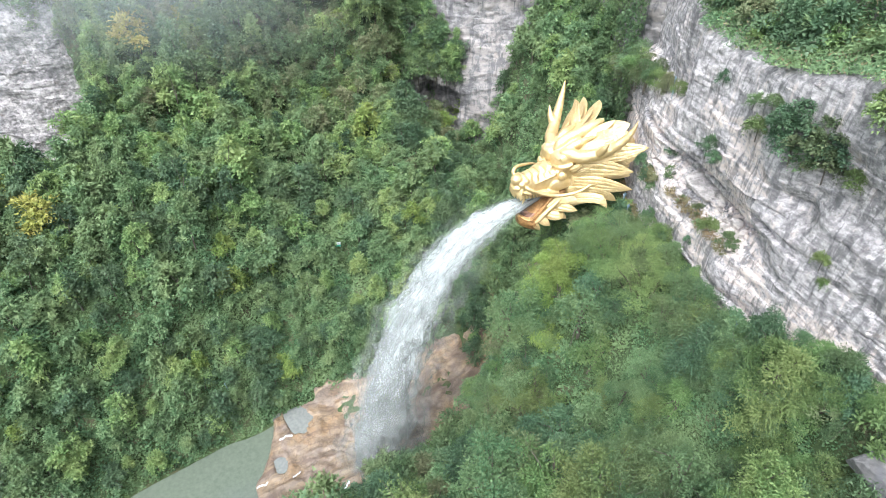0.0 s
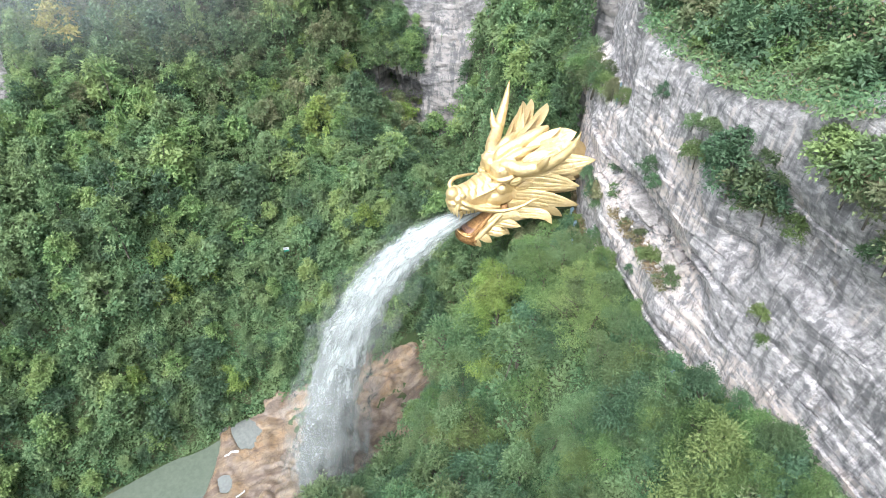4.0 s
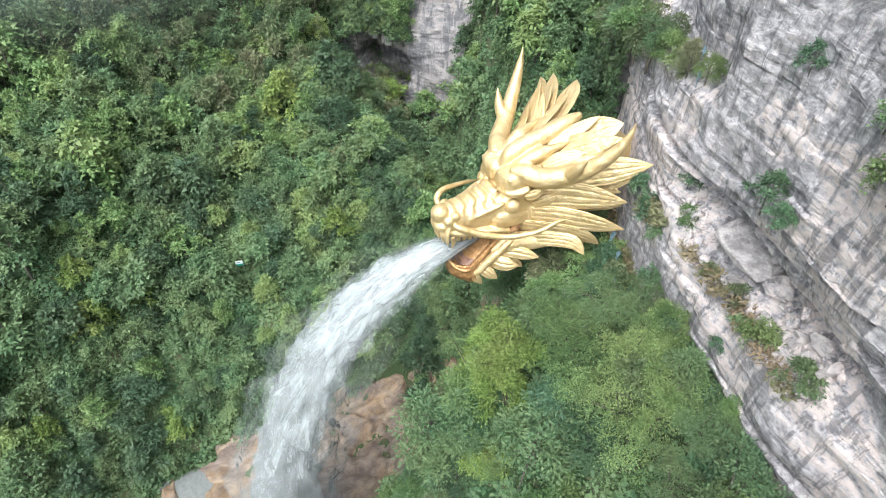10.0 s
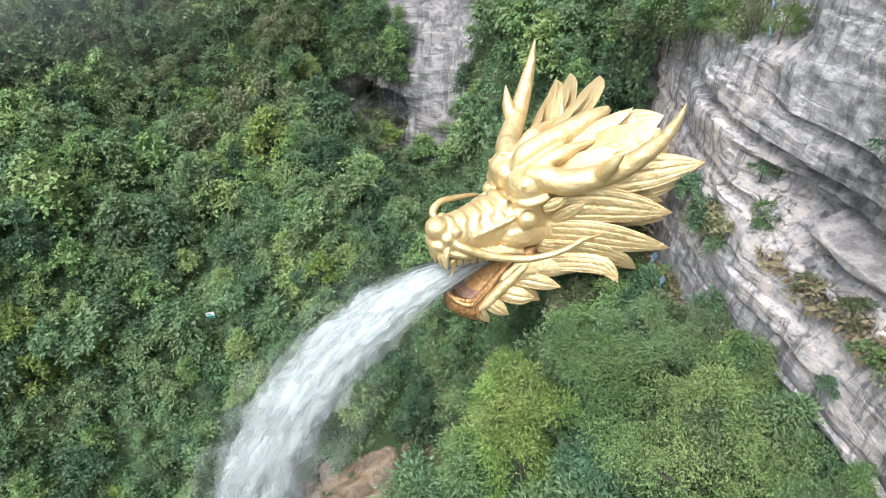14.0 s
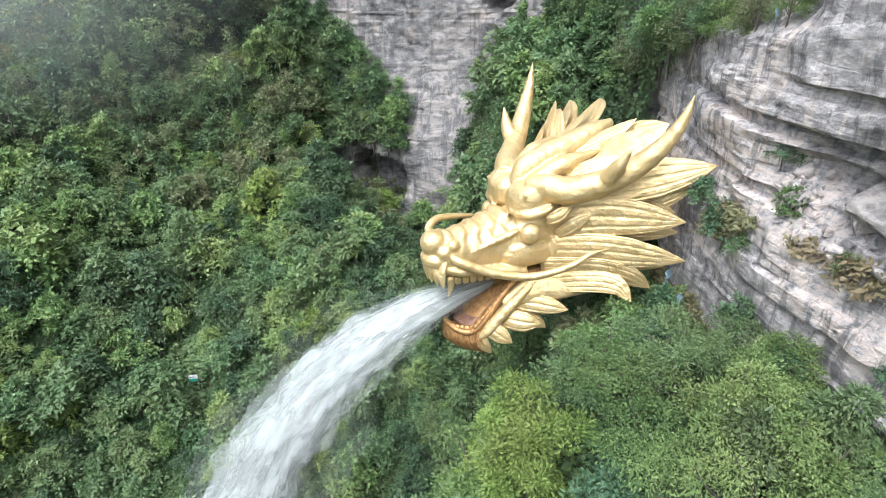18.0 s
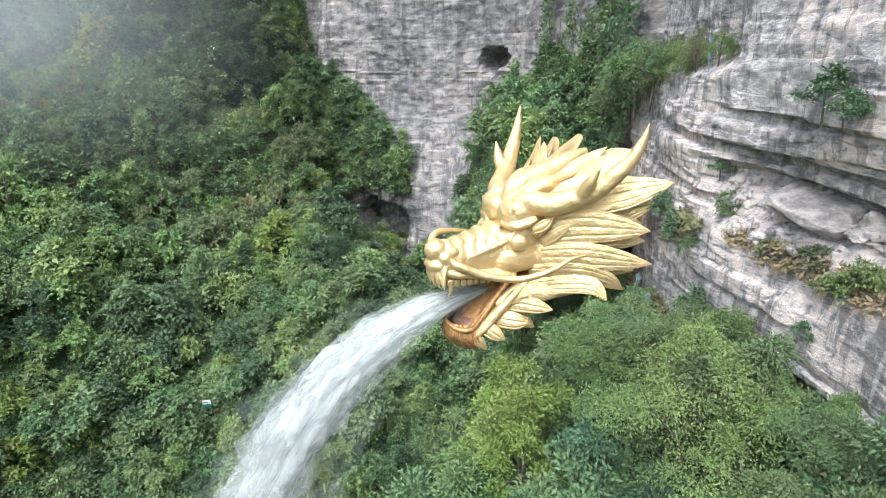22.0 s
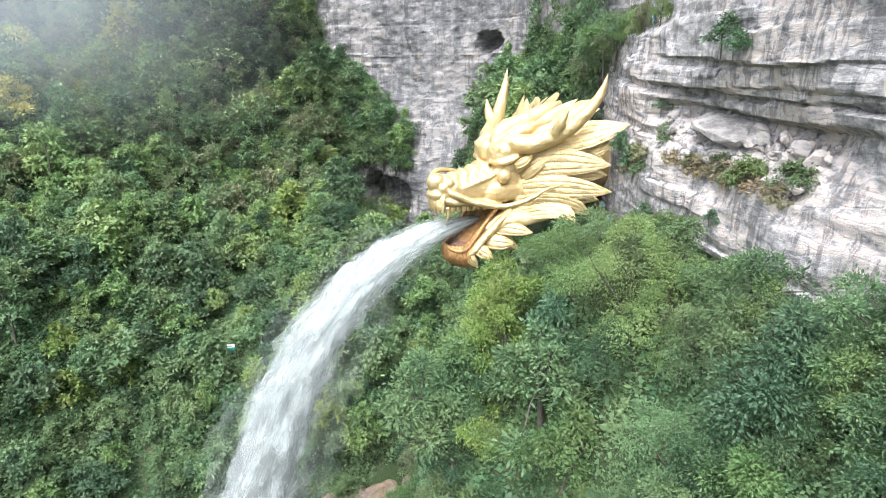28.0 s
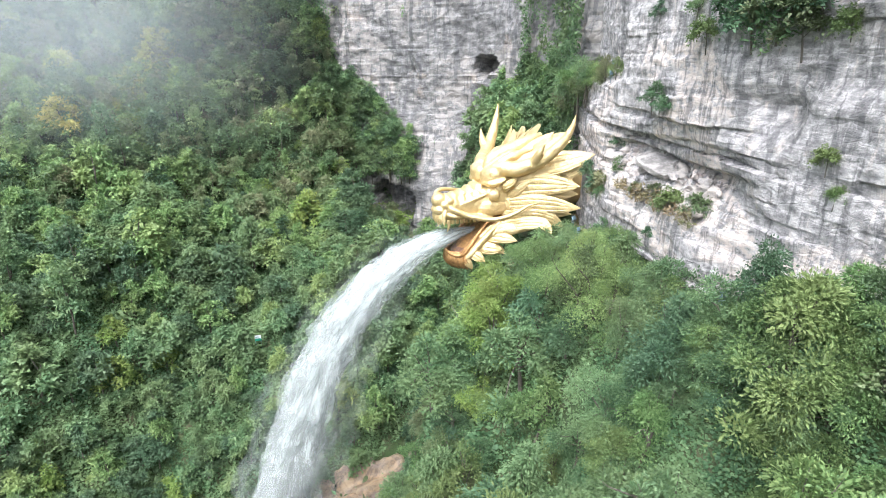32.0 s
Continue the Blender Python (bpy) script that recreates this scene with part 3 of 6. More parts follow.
def build_cliffs():
    total = lengths(WALL)
    q, px, py, nx, ny = smooth_line(WALL, 0.22)
    cut = total[9] - 2
    # the near wall
    sel = q > cut
    Q, Z = np.meshgrid(q[sel], np.arange(50.0, 95.0, 0.155))
    P = np.interp(Q, q, py)
    band = smooth01(soft_noise(Q * 0.045, Z * 0.16, 2.7, 3), -0.15, 0.45)
    beds = 0.24 + 0.75 * band * smooth01(Z, 82, 77) * smooth01(P, 24, 36) + 0.55 * smooth01(Z, 74, 71) * smooth01(Z, 68, 70)
    top = wall_top(Q) + 1.2 * soft_noise(Q * 0.3, 0.5)
    out = near_relief(Q, Z, P) + strata(Q, Z, 3, beds, 0.6) + (0.1 + 0.14 * band * smooth01(Z, 82, 77)) * strata(Q * 1.6, (Z - 50) * 2.4 + 30, 5, 0.8, 0.9) - 6.0 * smooth01(Z, top - 1.0, top + 3.0)
    crust = 0.22 * smooth01(P, 44, 38) * smooth01(Z, 66, 71) * smooth01(Z, 81, 77) + 0.12 * smooth01(P, 50, 56) * smooth01(Z, 68, 72) + 0.1 * smooth01(Z, 65, 61) * smooth01(P, 38, 44) + 0.26 * smooth01(Z, 77.5, 80.5) + 0.1 * soft_noise(Q * 0.25, Z * 0.1, 7.3) - 0.02
    rock_sheet("cliff_wall", px[sel][None] + nx[sel][None] * out, py[sel][None] + ny[sel][None] * out, Z, crust, ROCK, "sheer bedded limestone cliff, pale with dark water streaks")
    # the wall at the gorge's head
    q, px, py, nx, ny = smooth_line(WALL, 0.42)
    sel = q < cut + 4
    Q, Z = np.meshgrid(q[sel], np.arange(34.0, 101.0, 0.34))
    X = np.interp(Q, q, px)
    out = 0.6 + strata(Q, Z, 21, 0.3, 1.0) + 0.5 * strata(Q * 1.3, (Z - 34) * 1.3 + 30, 15, 0.25, 0.35) + 1.8 * soft_noise(Q * 0.09, Z * 0.04, 4.4) + 1.1 * soft_noise(Q * 0.34, Z * 0.06, 6.1, 4) - 0.02 * (Z - 60) + 3.4 * smooth01(Z, 68, 54)
    for cx, cz, rx, rz, deep in ((0.6, 46.8, 5.0, 4.4, 6.5), (18.0, 74.6, 2.4, 1.7, 5.0)):
        r = np.hypot((X - cx) / rx, (Z - cz) / np.where(Z > cz, rz, rz * 1.6)) + 0.5 * soft_noise(Q * 0.3, Z * 0.4, 2.2)
        out -= deep * smooth01(r, 1.0, 0.7)
    out -= 2.5 * smooth01(Q, cut - 3, cut + 4)
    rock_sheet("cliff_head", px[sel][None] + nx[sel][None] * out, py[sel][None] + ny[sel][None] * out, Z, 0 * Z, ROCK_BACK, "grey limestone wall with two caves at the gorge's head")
    # a pale scar on the far slope
    line = np.array([(-122, 118), (-108, 109), (-94, 105.5), (-84, 105), (-77, 106.5), (-71, 110), (-68, 116)], float)
    q, px, py, nx, ny = smooth_line(line, 0.5)
    Q, Z = np.meshgrid(q, np.arange(34.0, 76.0, 0.4))
    out = strata(Q, Z, 41, 0.9, 1.4) - 0.22 * (Z - 46) - 5 * smooth01(Z, 68 + 3 * soft_noise(Q * 0.2, 1.0), 76)
    rock_sheet("cliff_scar", px[None] + nx[None] * out, py[None] + ny[None] * out, Z, 0 * Z, ROCK_SCAR, "pale broken rock scar on the wooded slope")


build_cliffs()


# ---- river and the terraces under the fall ----
def build_river():
    x = np.arange(-125, -27, 1.0)
    line = np.interp(x, BED[:, 0], BED[:, 1])
    off = np.linspace(-12, 12, 25)
    X, O = np.meshgrid(x, off)
    Y = np.interp(X, x, line) + O
    Z = np.full(X.shape, 9.0) + 0.02 * soft_noise(X, Y)
    me = mesh_of("river", np.stack([X, Y, Z], -1).reshape(-1, 3), grid_faces(*X.shape), [RIVER], True)
    tagged(new("river_water", me), "still grey-green river pool at the gorge's foot", "water", kind="structure")


TERRACE = []
POOLS = ((-27.0, 63.6, 2.4, 9.8), (-28.2, 54.4, 1.2, 9.6))


def build_terraces():
    """Tan tufa steps down which the water runs from the foot of the jet to the river."""
    s = lengths(BED)
    q, px, py, nx, ny = smooth_line(BED[:, :2], 0.35)
    sel = (px > -34) & (px < 11.5) & (py < 82)
    off = np.arange(-12, 17.01, 0.25)
    O, Q = np.meshgrid(off, q[sel])
    PX, PY = np.interp(Q, q, px), np.interp(Q, q, py)
    X, Y = PX + O * np.interp(Q, q, nx), PY + O * np.interp(Q, q, ny)
    base = ground_height(X, Y)
    lump = soft_noise(X * 0.16, Y * 0.16, 1.5, 4)
    run = 1 - np.abs(soft_noise(Q * 0.05 + 0.04 * O, O * 0.22, 2.5, 4))
    boss = np.abs(soft_noise(X * 0.22, Y * 0.22, 6.5, 3))
    step = np.floor((base + 1.5 * lump) / 1.6) * 1.6 + 1.6 * smooth01(((base + 1.5 * lump) / 1.6) % 1, 0.6, 1)
    Z = np.minimum(0.7 * base + 0.3 * step, base + 1.2) + 0.7 + 1.7 * (run - 0.7) + 1.3 * (boss - 0.25) + 0.16 * soft_noise(X * 0.9, Y * 0.9, 0.4, 4)
    wide = bed_width(PX) + np.where(O > 0, 4.5 * smooth01(PX, 13, 7) + 4.0 * smooth01(PX, 12, 9) * smooth01(PX, -3, 4), 0)
    cleft = np.abs(soft_noise(X * 0.17 + 0.05 * Y, Y * 0.17, 3.1, 5))
    Z = Z - 0.9 * smooth01(cleft, 0.1, 0.0) + 0.5 * np.abs(soft_noise(X * 0.5, Y * 0.5, 7.7, 4))
    Z = np.maximum(Z, 9.45 + 0.5 * soft_noise(X * 0.3, Y * 0.3, 2.2, 4))
    Z = Z - 3.0 * smooth01(np.abs(O) - wide, 1.0, 4.0) - 2.5 * smooth01(X + 1.5 * soft_noise(X * 0.2, Y * 0.2, 9.0), -30.5, -32.5)
    for cx, cy, r, level in POOLS:
        d = np.hypot(X - cx, (Y - cy) * 0.8 + 0.3 * (X - cx)) / r + 0.35 * soft_noise(X * 0.45, Y * 0.45, 8.0, 5)
        rim = level + 0.05 + 0.7 * np.abs(soft_noise(X * 0.35, Y * 0.35, 4.0, 4))
        k = smooth01(d, 2.5, 1.8)
        Z = rim * k + Z * (1 - k) - 1.3 * smooth01(d, 1.05, 0.85)
    TERRACE.append((X, Y, Z))
    me = mesh_of("terrace", np.stack([X, Y, Z], -1).reshape(-1, 3), grid_faces(*X.shape), [TUFA], True, np.stack([Q * 0.16 + 0.1 * soft_noise(X * 0.2, Y * 0.2, 3.9), O * 0.8 + 0.6 * soft_noise(X * 0.15, Y * 0.15, 6.9)], -1).reshape(-1, 2))
    tagged(new("rock_terrace", me), "wet tan and rust-coloured tufa steps below the fall", "rock", kind="structure")


build_river()
build_terraces()


def build_pools():
    """Still pools in the basins of the terrace, and white water running over its lips."""
    a = np.linspace(0, 2 * math.pi, 40, endpoint=False)
    for i, (cx, cy, r, level) in enumerate(POOLS):
        k = r * (1.4 + 0.06 * np.sin(3 * a + i))
        V = np.concatenate([[(cx, cy, level)], np.stack([cx + k * np.cos(a), cy + k * np.sin(a), 0 * a + level], -1)])
        me = bpy.data.meshes.new("pool")
        me.from_pydata([tuple(v) for v in V], [], [(0, 1 + j, 1 + (j + 1) % 40) for j in range(40)])
        me.materials.append(POOL)
        tagged(new("rock_pool", me), "still blue-grey pool in the tufa terrace", "water", kind="structure")
    rng = np.random.default_rng(9)
    fall = new("rapids")
    tagged(fall, "white water foaming over the lips of the tufa terrace", "rapids")
    for cx, cy, ex, ey in ((-29.6, 51.2, -31.4, 50.4), (-24.6, 53.4, -25.6, 52.0), (-15.4, 49.6, -16.6, 47.6), (-27.4, 60.2, -29.4, 59.2)):
        t = np.linspace(0, 1, 14)[:, None]
        w = np.linspace(-1, 1, 7)[None]
        l = math.hypot(ex - cx, ey - cy)
        half = (0.18 + 0.12 * rng.random()) * (0.6 + 0.9 * soft_noise(t * 3 + cx, 0 * t, cy) ** 2)
        X = cx + (ex - cx) * t - (ey - cy) / l * w * half + 0.25 * soft_noise(t * 4, t * 0 + cx, 1.0)
        Y = cy + (ey - cy) * t + (ex - cx) / l * w * half + 0.25 * soft_noise(t * 4, t * 0 + cy, 2.0)
        TX, TY, TZ = (v.ravel() for v in TERRACE[0])
        near = np.array([np.argmin((TX - p) ** 2 + (TY - q) ** 2) for p, q in zip(X.ravel(), Y.ravel())])
        Z = TZ[near].reshape(X.shape) + 0.12 + 0.1 * (1 - w * w)
        ob = new("foam_streak", mesh_of("foam_streak", np.stack([X, Y, Z], -1).reshape(-1, 3), grid_faces(14, 7), [FOAM], True))
        ob.parent = fall


build_pools()


# ---- the falling jet ----
MOUTH_AT, HEADING, REACH, DRAG = Vector((12.69, 63.01, 59.46)), radians(-158.2), 38.5, 1.205


def jet_point(s, side=0.0, lift=0.0):
    """A place in the jet: s runs from 0 at the mouth to 1 at the river; side and lift are metres off its middle line."""
    c, d = math.cos(HEADING), math.sin(HEADING)
    s = np.asarray(s, float)
    r = REACH * (1 - np.exp(-DRAG * s))
    dr, dz = REACH * DRAG * np.exp(-DRAG * s), -2.85 - 100.9 * s
    l = np.hypot(dr, dz)
    x = MOUTH_AT.x + r * c - d * side - lift * dz / l * c
    y = MOUTH_AT.y + r * d + c * side - lift * dz / l * d
    z = MOUTH_AT.z - 2.85 * s - 50.4 * s * s + lift * dr / l
    return np.stack([x, y, z], -1)


def jet_half(s):
    """Half breadth and half thickness of the jet at s."""
    t = np.maximum(s, 0)
    near = 1 - np.exp(-12 * t)
    return 0.3 + 0.8 * near + 4.0 * t, 0.28 + 0.55 * near + 2.5 * t


def build_jet():
    fall = new("waterfall")
    tagged(fall, "white jet of water arcing from the dragon's mouth", "waterfall")
    rng = np.random.default_rng(5)
    n, m, far = 320, 64, 0.99
    s = np.linspace(-0.05, far, n)[:, None]
    th = np.linspace(0, 2 * math.pi, m, endpoint=False)[None]
    for i, (grow, mat, label) in enumerate(((0.46, SPRAY, "dense upper core"), (0.46, SPRAY, "dense lower core"), (0.8, SPRAY, "ragged sheet"), (1.02, SPRAY, "outer spray"), (1.25, MIST, "drifting mist"), (1.9, VEIL, "wide veil of spray"))):
        a, b = (v * grow for v in jet_half(s))
        rag = 1 + 0.5 * soft_noise(s * 26 + 9 * i, th * 0 + np.cos(th) * 3.0, np.sin(th) * 3.0 + i, 3) * smooth01(s, 0, 0.25)
        shift = (0.5, -0.5, 0.0, 0.0, -0.1, -0.2)[i] * jet_half(s)[1] * smooth01(s, 0.05, 0.5)
        V = jet_point(s + 0 * th, np.cos(th) * a * rag, np.sin(th) * b * rag + shift).reshape(-1, 3)
        uv = np.stack([np.clip(s + 0 * th, 0, far) / far, th / 6.283 + 0 * s], -1).reshape(-1, 2)
        ob = new("water_sheet", mesh_of("water_sheet", V, grid_faces(n, m, True), [mat], True, uv))
        ob.parent = fall
        tagged(ob, label + " of falling water")
    # torn strands and drops
    V, F, k = [], [], 0
    for i in range(160):
        s0 = 0.26 * rng.random() ** 0.8 - 0.03
        long = (0.008 + 0.035 * rng.random()) * (0.5 + s0)
        a0, t0 = rng.random() ** 0.4 * 1.1, rng.random() * 6.283
        ss = np.linspace(s0, s0 + long, 5)
        a, b = jet_half(ss)
        side, lift = a0 * np.cos(t0) * a, a0 * np.sin(t0) * b
        w = (0.006 + 0.014 * rng.random()) * (0.5 + 1.8 * max(s0, 0)) * np.array((0.1, 0.8, 1, 0.7, 0.1))
        tilt = rng.random() * 3.14
        L = jet_point(ss, side + w * math.cos(tilt), lift + w * math.sin(tilt))
        R = jet_point(ss, side - w * math.cos(tilt), lift - w * math.sin(tilt))
        V.append(np.concatenate([L, R]))
        F.append(np.array([(j, j + 1, j + 6, j + 5) for j in range(4)]) + k)
        k += 10
    ob = new("water_strands", mesh_of("water_strands", np.concatenate(V), np.concatenate(F), [FOAM], True))
    ob.parent = fall
    tagged(ob, "torn white strands and drops", kind="stuff")


build_jet()


def haze_material():
    """Haze and thin mist put into sheets: pale, mostly see-through, in soft patches."""
    m, n, b = material("thin_haze")
    tc = n.nodes.new("ShaderNodeTexCoord")
    sep = n.nodes.new("ShaderNodeSeparateXYZ")
    n.links.new(tc.outputs["UV"], sep.inputs[0])
    f = noise_of(n, mapped(n, (0.03, 0.03, 0.05)), 1.0, 4.0, 0.55)
    out = ramp(n, f, [(0.3, (0.075,)), (0.7, (0.145,))])
    for socket, a, z in ((0, 0.0, 0.42), (1, 0.0, 0.34)):
        fade = node(n, "MapRange")
        fade.interpolation_type = "SMOOTHSTEP"
        fade.inputs["From Min"].default_value, fade.inputs["From Max"].default_value = a, z
        n.links.new(sep.outputs[socket], fade.inputs[0])
        mul = node(n, "Math")
        mul.operation = "MULTIPLY"
        n.links.new(out, mul.inputs[0])
        n.links.new(fade.outputs[0], mul.inputs[1])
        out = mul.outputs[0]
    b.inputs["Base Color"].default_value = (0.7, 0.75, 0.77, 1)
    b.inputs["Roughness"].default_value = 1.0
    tl = n.nodes.new("ShaderNodeBsdfTranslucent")
    tl.inputs[0].default_value = (0.7, 0.75, 0.77, 1)
    body, mx = node(n, "MixShader", Fac=0.5), n.nodes.new("ShaderNodeMixShader")
    n.links.new(b.outputs[0], body.inputs[1]); n.links.new(tl.outputs[0], body.inputs[2])
    n.links.new(out, mx.inputs[0])
    n.links.new(n.nodes.new("ShaderNodeBsdfTransparent").outputs[0], mx.inputs[1])
    n.links.new(body.outputs[0], mx.inputs[2])
    n.links.new(mx.outputs[0], n.nodes["Material Output"].inputs["Surface"])
    return m


def build_haze():
    """Sheets added to imitate haze, hanging one behind the other over the far upper slope."""
    mat = haze_material()
    bank = new("mist")
    tagged(bank, "see-through sheets imitating haze and mist over the far wooded slope", "mist", kind="stuff")
    u, w = np.meshgrid(np.linspace(0, 1, 40), np.linspace(0, 1, 24))
    for i in range(5):
        x = -8 - 122 * u
        z = 57 + 75 * w
        y = 92 + 8 * i + 3.5 * np.sin(u * 5 + i * 1.7) + 2.5 * np.sin(w * 4 + i)
        ob = new("haze_sheet", mesh_of("haze_sheet", np.stack([x, y, z], -1).reshape(-1, 3), grid_faces(24, 40), [mat], True, np.stack([u, w], -1).reshape(-1, 2)))
        ob.parent = bank


build_haze()


# ---- trees ----
def crown_leaves(rng, lobes, count, size, droop=0.25, up=0.5, corners=4, spray=9):
    """Leaf blades in flat sprays round several boughs (centre, radii): arrays of points and faces."""
    tufts = max(1, count // spray)
    w = np.array([r[0] * r[1] + r[0] * r[2] + r[1] * r[2] for _, r in lobes])
    pick = rng.choice(len(lobes), tufts, p=w / w.sum())
    C = np.array([c for c, _ in lobes])[pick]
    R = np.array([r for _, r in lobes])[pick]
    d = rng.normal(size=(tufts, 3))
    d[:, 2] = d[:, 2] + 0.45
    d /= np.linalg.norm(d, axis=1)[:, None]
    tuft = C + d * R * (1.1 - 0.55 * rng.random(tufts) ** 1.8)[:, None]
    n_t = d * (0.55 if spray < 12 else 0.95) + np.array((0, 0, up + 0.2 if spray < 12 else up - 0.05)) + rng.normal(size=(tufts, 3)) * (0.3 if spray < 12 else 0.42)
    n_t /= np.linalg.norm(n_t, axis=1)[:, None]
    own = np.repeat(np.arange(tufts), spray)
    k = len(own)
    reach = size * 1.25 * math.sqrt(spray / 9)
    off = rng.normal(size=(k, 3)) * reach
    nr = n_t[own]
    off -= 0.72 * nr * np.sum(off * nr, axis=1)[:, None]
    pos = tuft[own] + off - np.array((0, 0, droop)) * np.linalg.norm(off, axis=1)[:, None]
    axis = off / reach + d[own] * 0.7 + rng.normal(size=(k, 3)) * 0.35
    axis[:, 2] -= droop
    axis /= np.linalg.norm(axis, axis=1)[:, None]
    wide = np.cross(axis, nr + rng.normal(size=(k, 3)) * 0.3)
    wide /= np.linalg.norm(wide, axis=1)[:, None] + 1e-9
    s = size * (0.6 + 0.8 * rng.random(k))[:, None]
    base, tip = pos - axis * s * 0.45, pos + axis * s * 0.65
    mid = pos + np.cross(wide, axis) * s * 0.12
    if corners == 3:
        V = np.stack([base + wide * s * 0.36, tip, base - wide * s * 0.36], 1).reshape(-1, 3)
    else:
        V = np.stack([base, mid + wide * s * 0.27, tip, mid - wide * s * 0.27], 1).reshape(-1, 3)
    return V, np.arange(k * corners).reshape(-1, corners)


def lobes_of(rng, radius, height, n, form="round", fat=1.0):
    """Boughs of a crown, spread out with gaps; round, tall or layered in form."""
    out = []
    lean = rng.normal(size=2) * 0.12 * radius
    for i in range(n):
        a = i * 2.4 + rng.random() * 1.4
        f = math.sqrt((i + 0.3) / n)
        k = radius * (0.13 + 0.2 * rng.random()) * fat
        flat = 0.55 + 0.4 * rng.random()
        if form == "tall":
            g = (i + 0.5) / n
            z, r = height * (1.0 - 0.78 * g), radius * (0.12 + 0.75 * g ** 0.8) * (0.35 + 0.65 * rng.random())
        elif form == "layered":
            z, r = height * (0.95 - 0.14 * (i % 4) - 0.12 * f), radius * f * (0.75 + 0.4 * rng.random())
            flat = 0.3 + 0.2 * rng.random()
            k *= 1.25
        else:
            z, r = height * (0.95 - 0.5 * f * f - 0.35 * rng.random() * f), radius * 0.92 * f * (0.8 + 0.35 * rng.random())
        out.append((np.array((r * math.cos(a) + lean[0], r * math.sin(a) + lean[1], z)), np.array((k, k, k * flat))))
    return out


def tube(points, radii, sides):
    P = np.array(points, float)
    T = np.gradient(P, axis=0)
    T /= np.linalg.norm(T, axis=1)[:, None] + 1e-9
    ref = np.array((0.31, 0.95, 0.05))
    A = np.cross(T, ref)
    A /= np.linalg.norm(A, axis=1)[:, None] + 1e-9
    B = np.cross(T, A)
    th = np.linspace(0, 2 * math.pi, sides, endpoint=False)
    V = P[:, None] + (A[:, None] * np.cos(th)[None, :, None] + B[:, None] * np.sin(th)[None, :, None]) * np.array(radii, float)[:, None, None]
    return V.reshape(-1, 3), grid_faces(len(P), sides, True)


def joined(pieces):
    vs, fs, k = [], [], 0
    for v, f in pieces:
        vs.append(v)
        fs.append(f + k)
        k += len(v)
    return np.concatenate(vs), np.concatenate(fs)


def trunk_pieces(rng, lobes, height, girth, sides=7):
    lean = rng.normal(size=2) * 0.06 * height
    top = np.array((lean[0], lean[1], height * 0.62))
    spine = [top * f + np.array((0.05 * height * math.sin(3 * f), 0, 0)) * f * (1 - f) for f in np.linspace(0, 1, 6)]
    spine[0] = spine[0] + np.array((0, 0, -0.8))
    out = [tube(spine, np.linspace(girth, girth * 0.4, 6), sides)]
    for c, r in lobes:
        f = 0.35 + 0.5 * rng.random()
        a = top * f
        mid = (a + c) / 2 + np.array((0, 0, 0.1 * height * rng.random()))
        out.append(tube([a, mid, c, c + (c - a) * 0.15], [girth * 0.4, girth * 0.28, girth * 0.14, girth * 0.04], 5))
    return out


def make_tree(seed, radius, height, n_lobes, count, size, mat, droop=0.25, corners=3, form="round", spray=9):
    """A tree's trunk and crown, to stand under an Empty at its foot."""
    rng = np.random.default_rng(seed)
    lobes = lobes_of(rng, radius, height, n_lobes, form, 1.0 if spray < 12 else 0.95)
    return (mesh_of("trunk", *joined(trunk_pieces(rng, lobes[::2], height, 0.026 * height)), [BARK], True),
            mesh_of("crown", *crown_leaves(rng, lobes, count, size, droop, 0.5, corners, spray), [mat], False))


FORMS = ("round", "layered", "round", "tall", "layered")
GREENS = (LEAF, LEAF_MID, LEAF_BLUE, LEAF_PALE, LEAF, LEAF_OLIVE, LEAF_MID, LEAF_BLUE, LEAF_MID)
FEATHER = [make_tree(170 + i, 2.7, 6.2, 17, 9000, 0.14, LEAF_PALE if i else LEAF_MID, 0.35, 4, "layered", 34) for i in range(3)]
ACACIA = [make_tree(180, 2.7, 6.2, 26, 17000, 0.075, LEAF_MID, 0.4, 4, "layered", 44)]
NEAR = [make_tree(100 + i, 2.5, 6.5, 15, 3800, 0.23, GREENS[i], 0.1 + 0.15 * (i % 4), 4, FORMS[i % 5], 18) for i in range(8)]
CLOSE = [make_tree(110 + i, 2.5, 6.0, 16, 6500, 0.17, (LEAF, LEAF_MID, LEAF_MID, LEAF_PALE, LEAF, LEAF, LEAF_MID, LEAF_BLUE, LEAF_MID)[i], 0.15 + 0.2 * (i % 2), 4, FORMS[(i + 1) % 5], 24) for i in range(9)]
FAR = [make_tree(120 + i, 2.6, 6.5, 22, 2300, 0.33, GREENS[i], 0.2, 3, FORMS[i % 5]) for i in range(6)]
LIME = [make_tree(140 + i, 2.3, 6.0, 15, 6000, 0.17, LEAF_LIME, 0.2, 4, FORMS[i], 18) for i in range(2)]
SHRUB = [make_tree(150 + i, 1.5, 2.4, 11, 1500, 0.2, (LEAF, LEAF_BLUE, LEAF_OLIVE, LEAF_MID)[i]) for i in range(4)]
YELLOW = [make_tree(160 + i, 2.2, 6.5, 20, 1500, 0.38, LEAF_YELLOW, 0.2, 3, FORMS[i]) for i in range(2)]


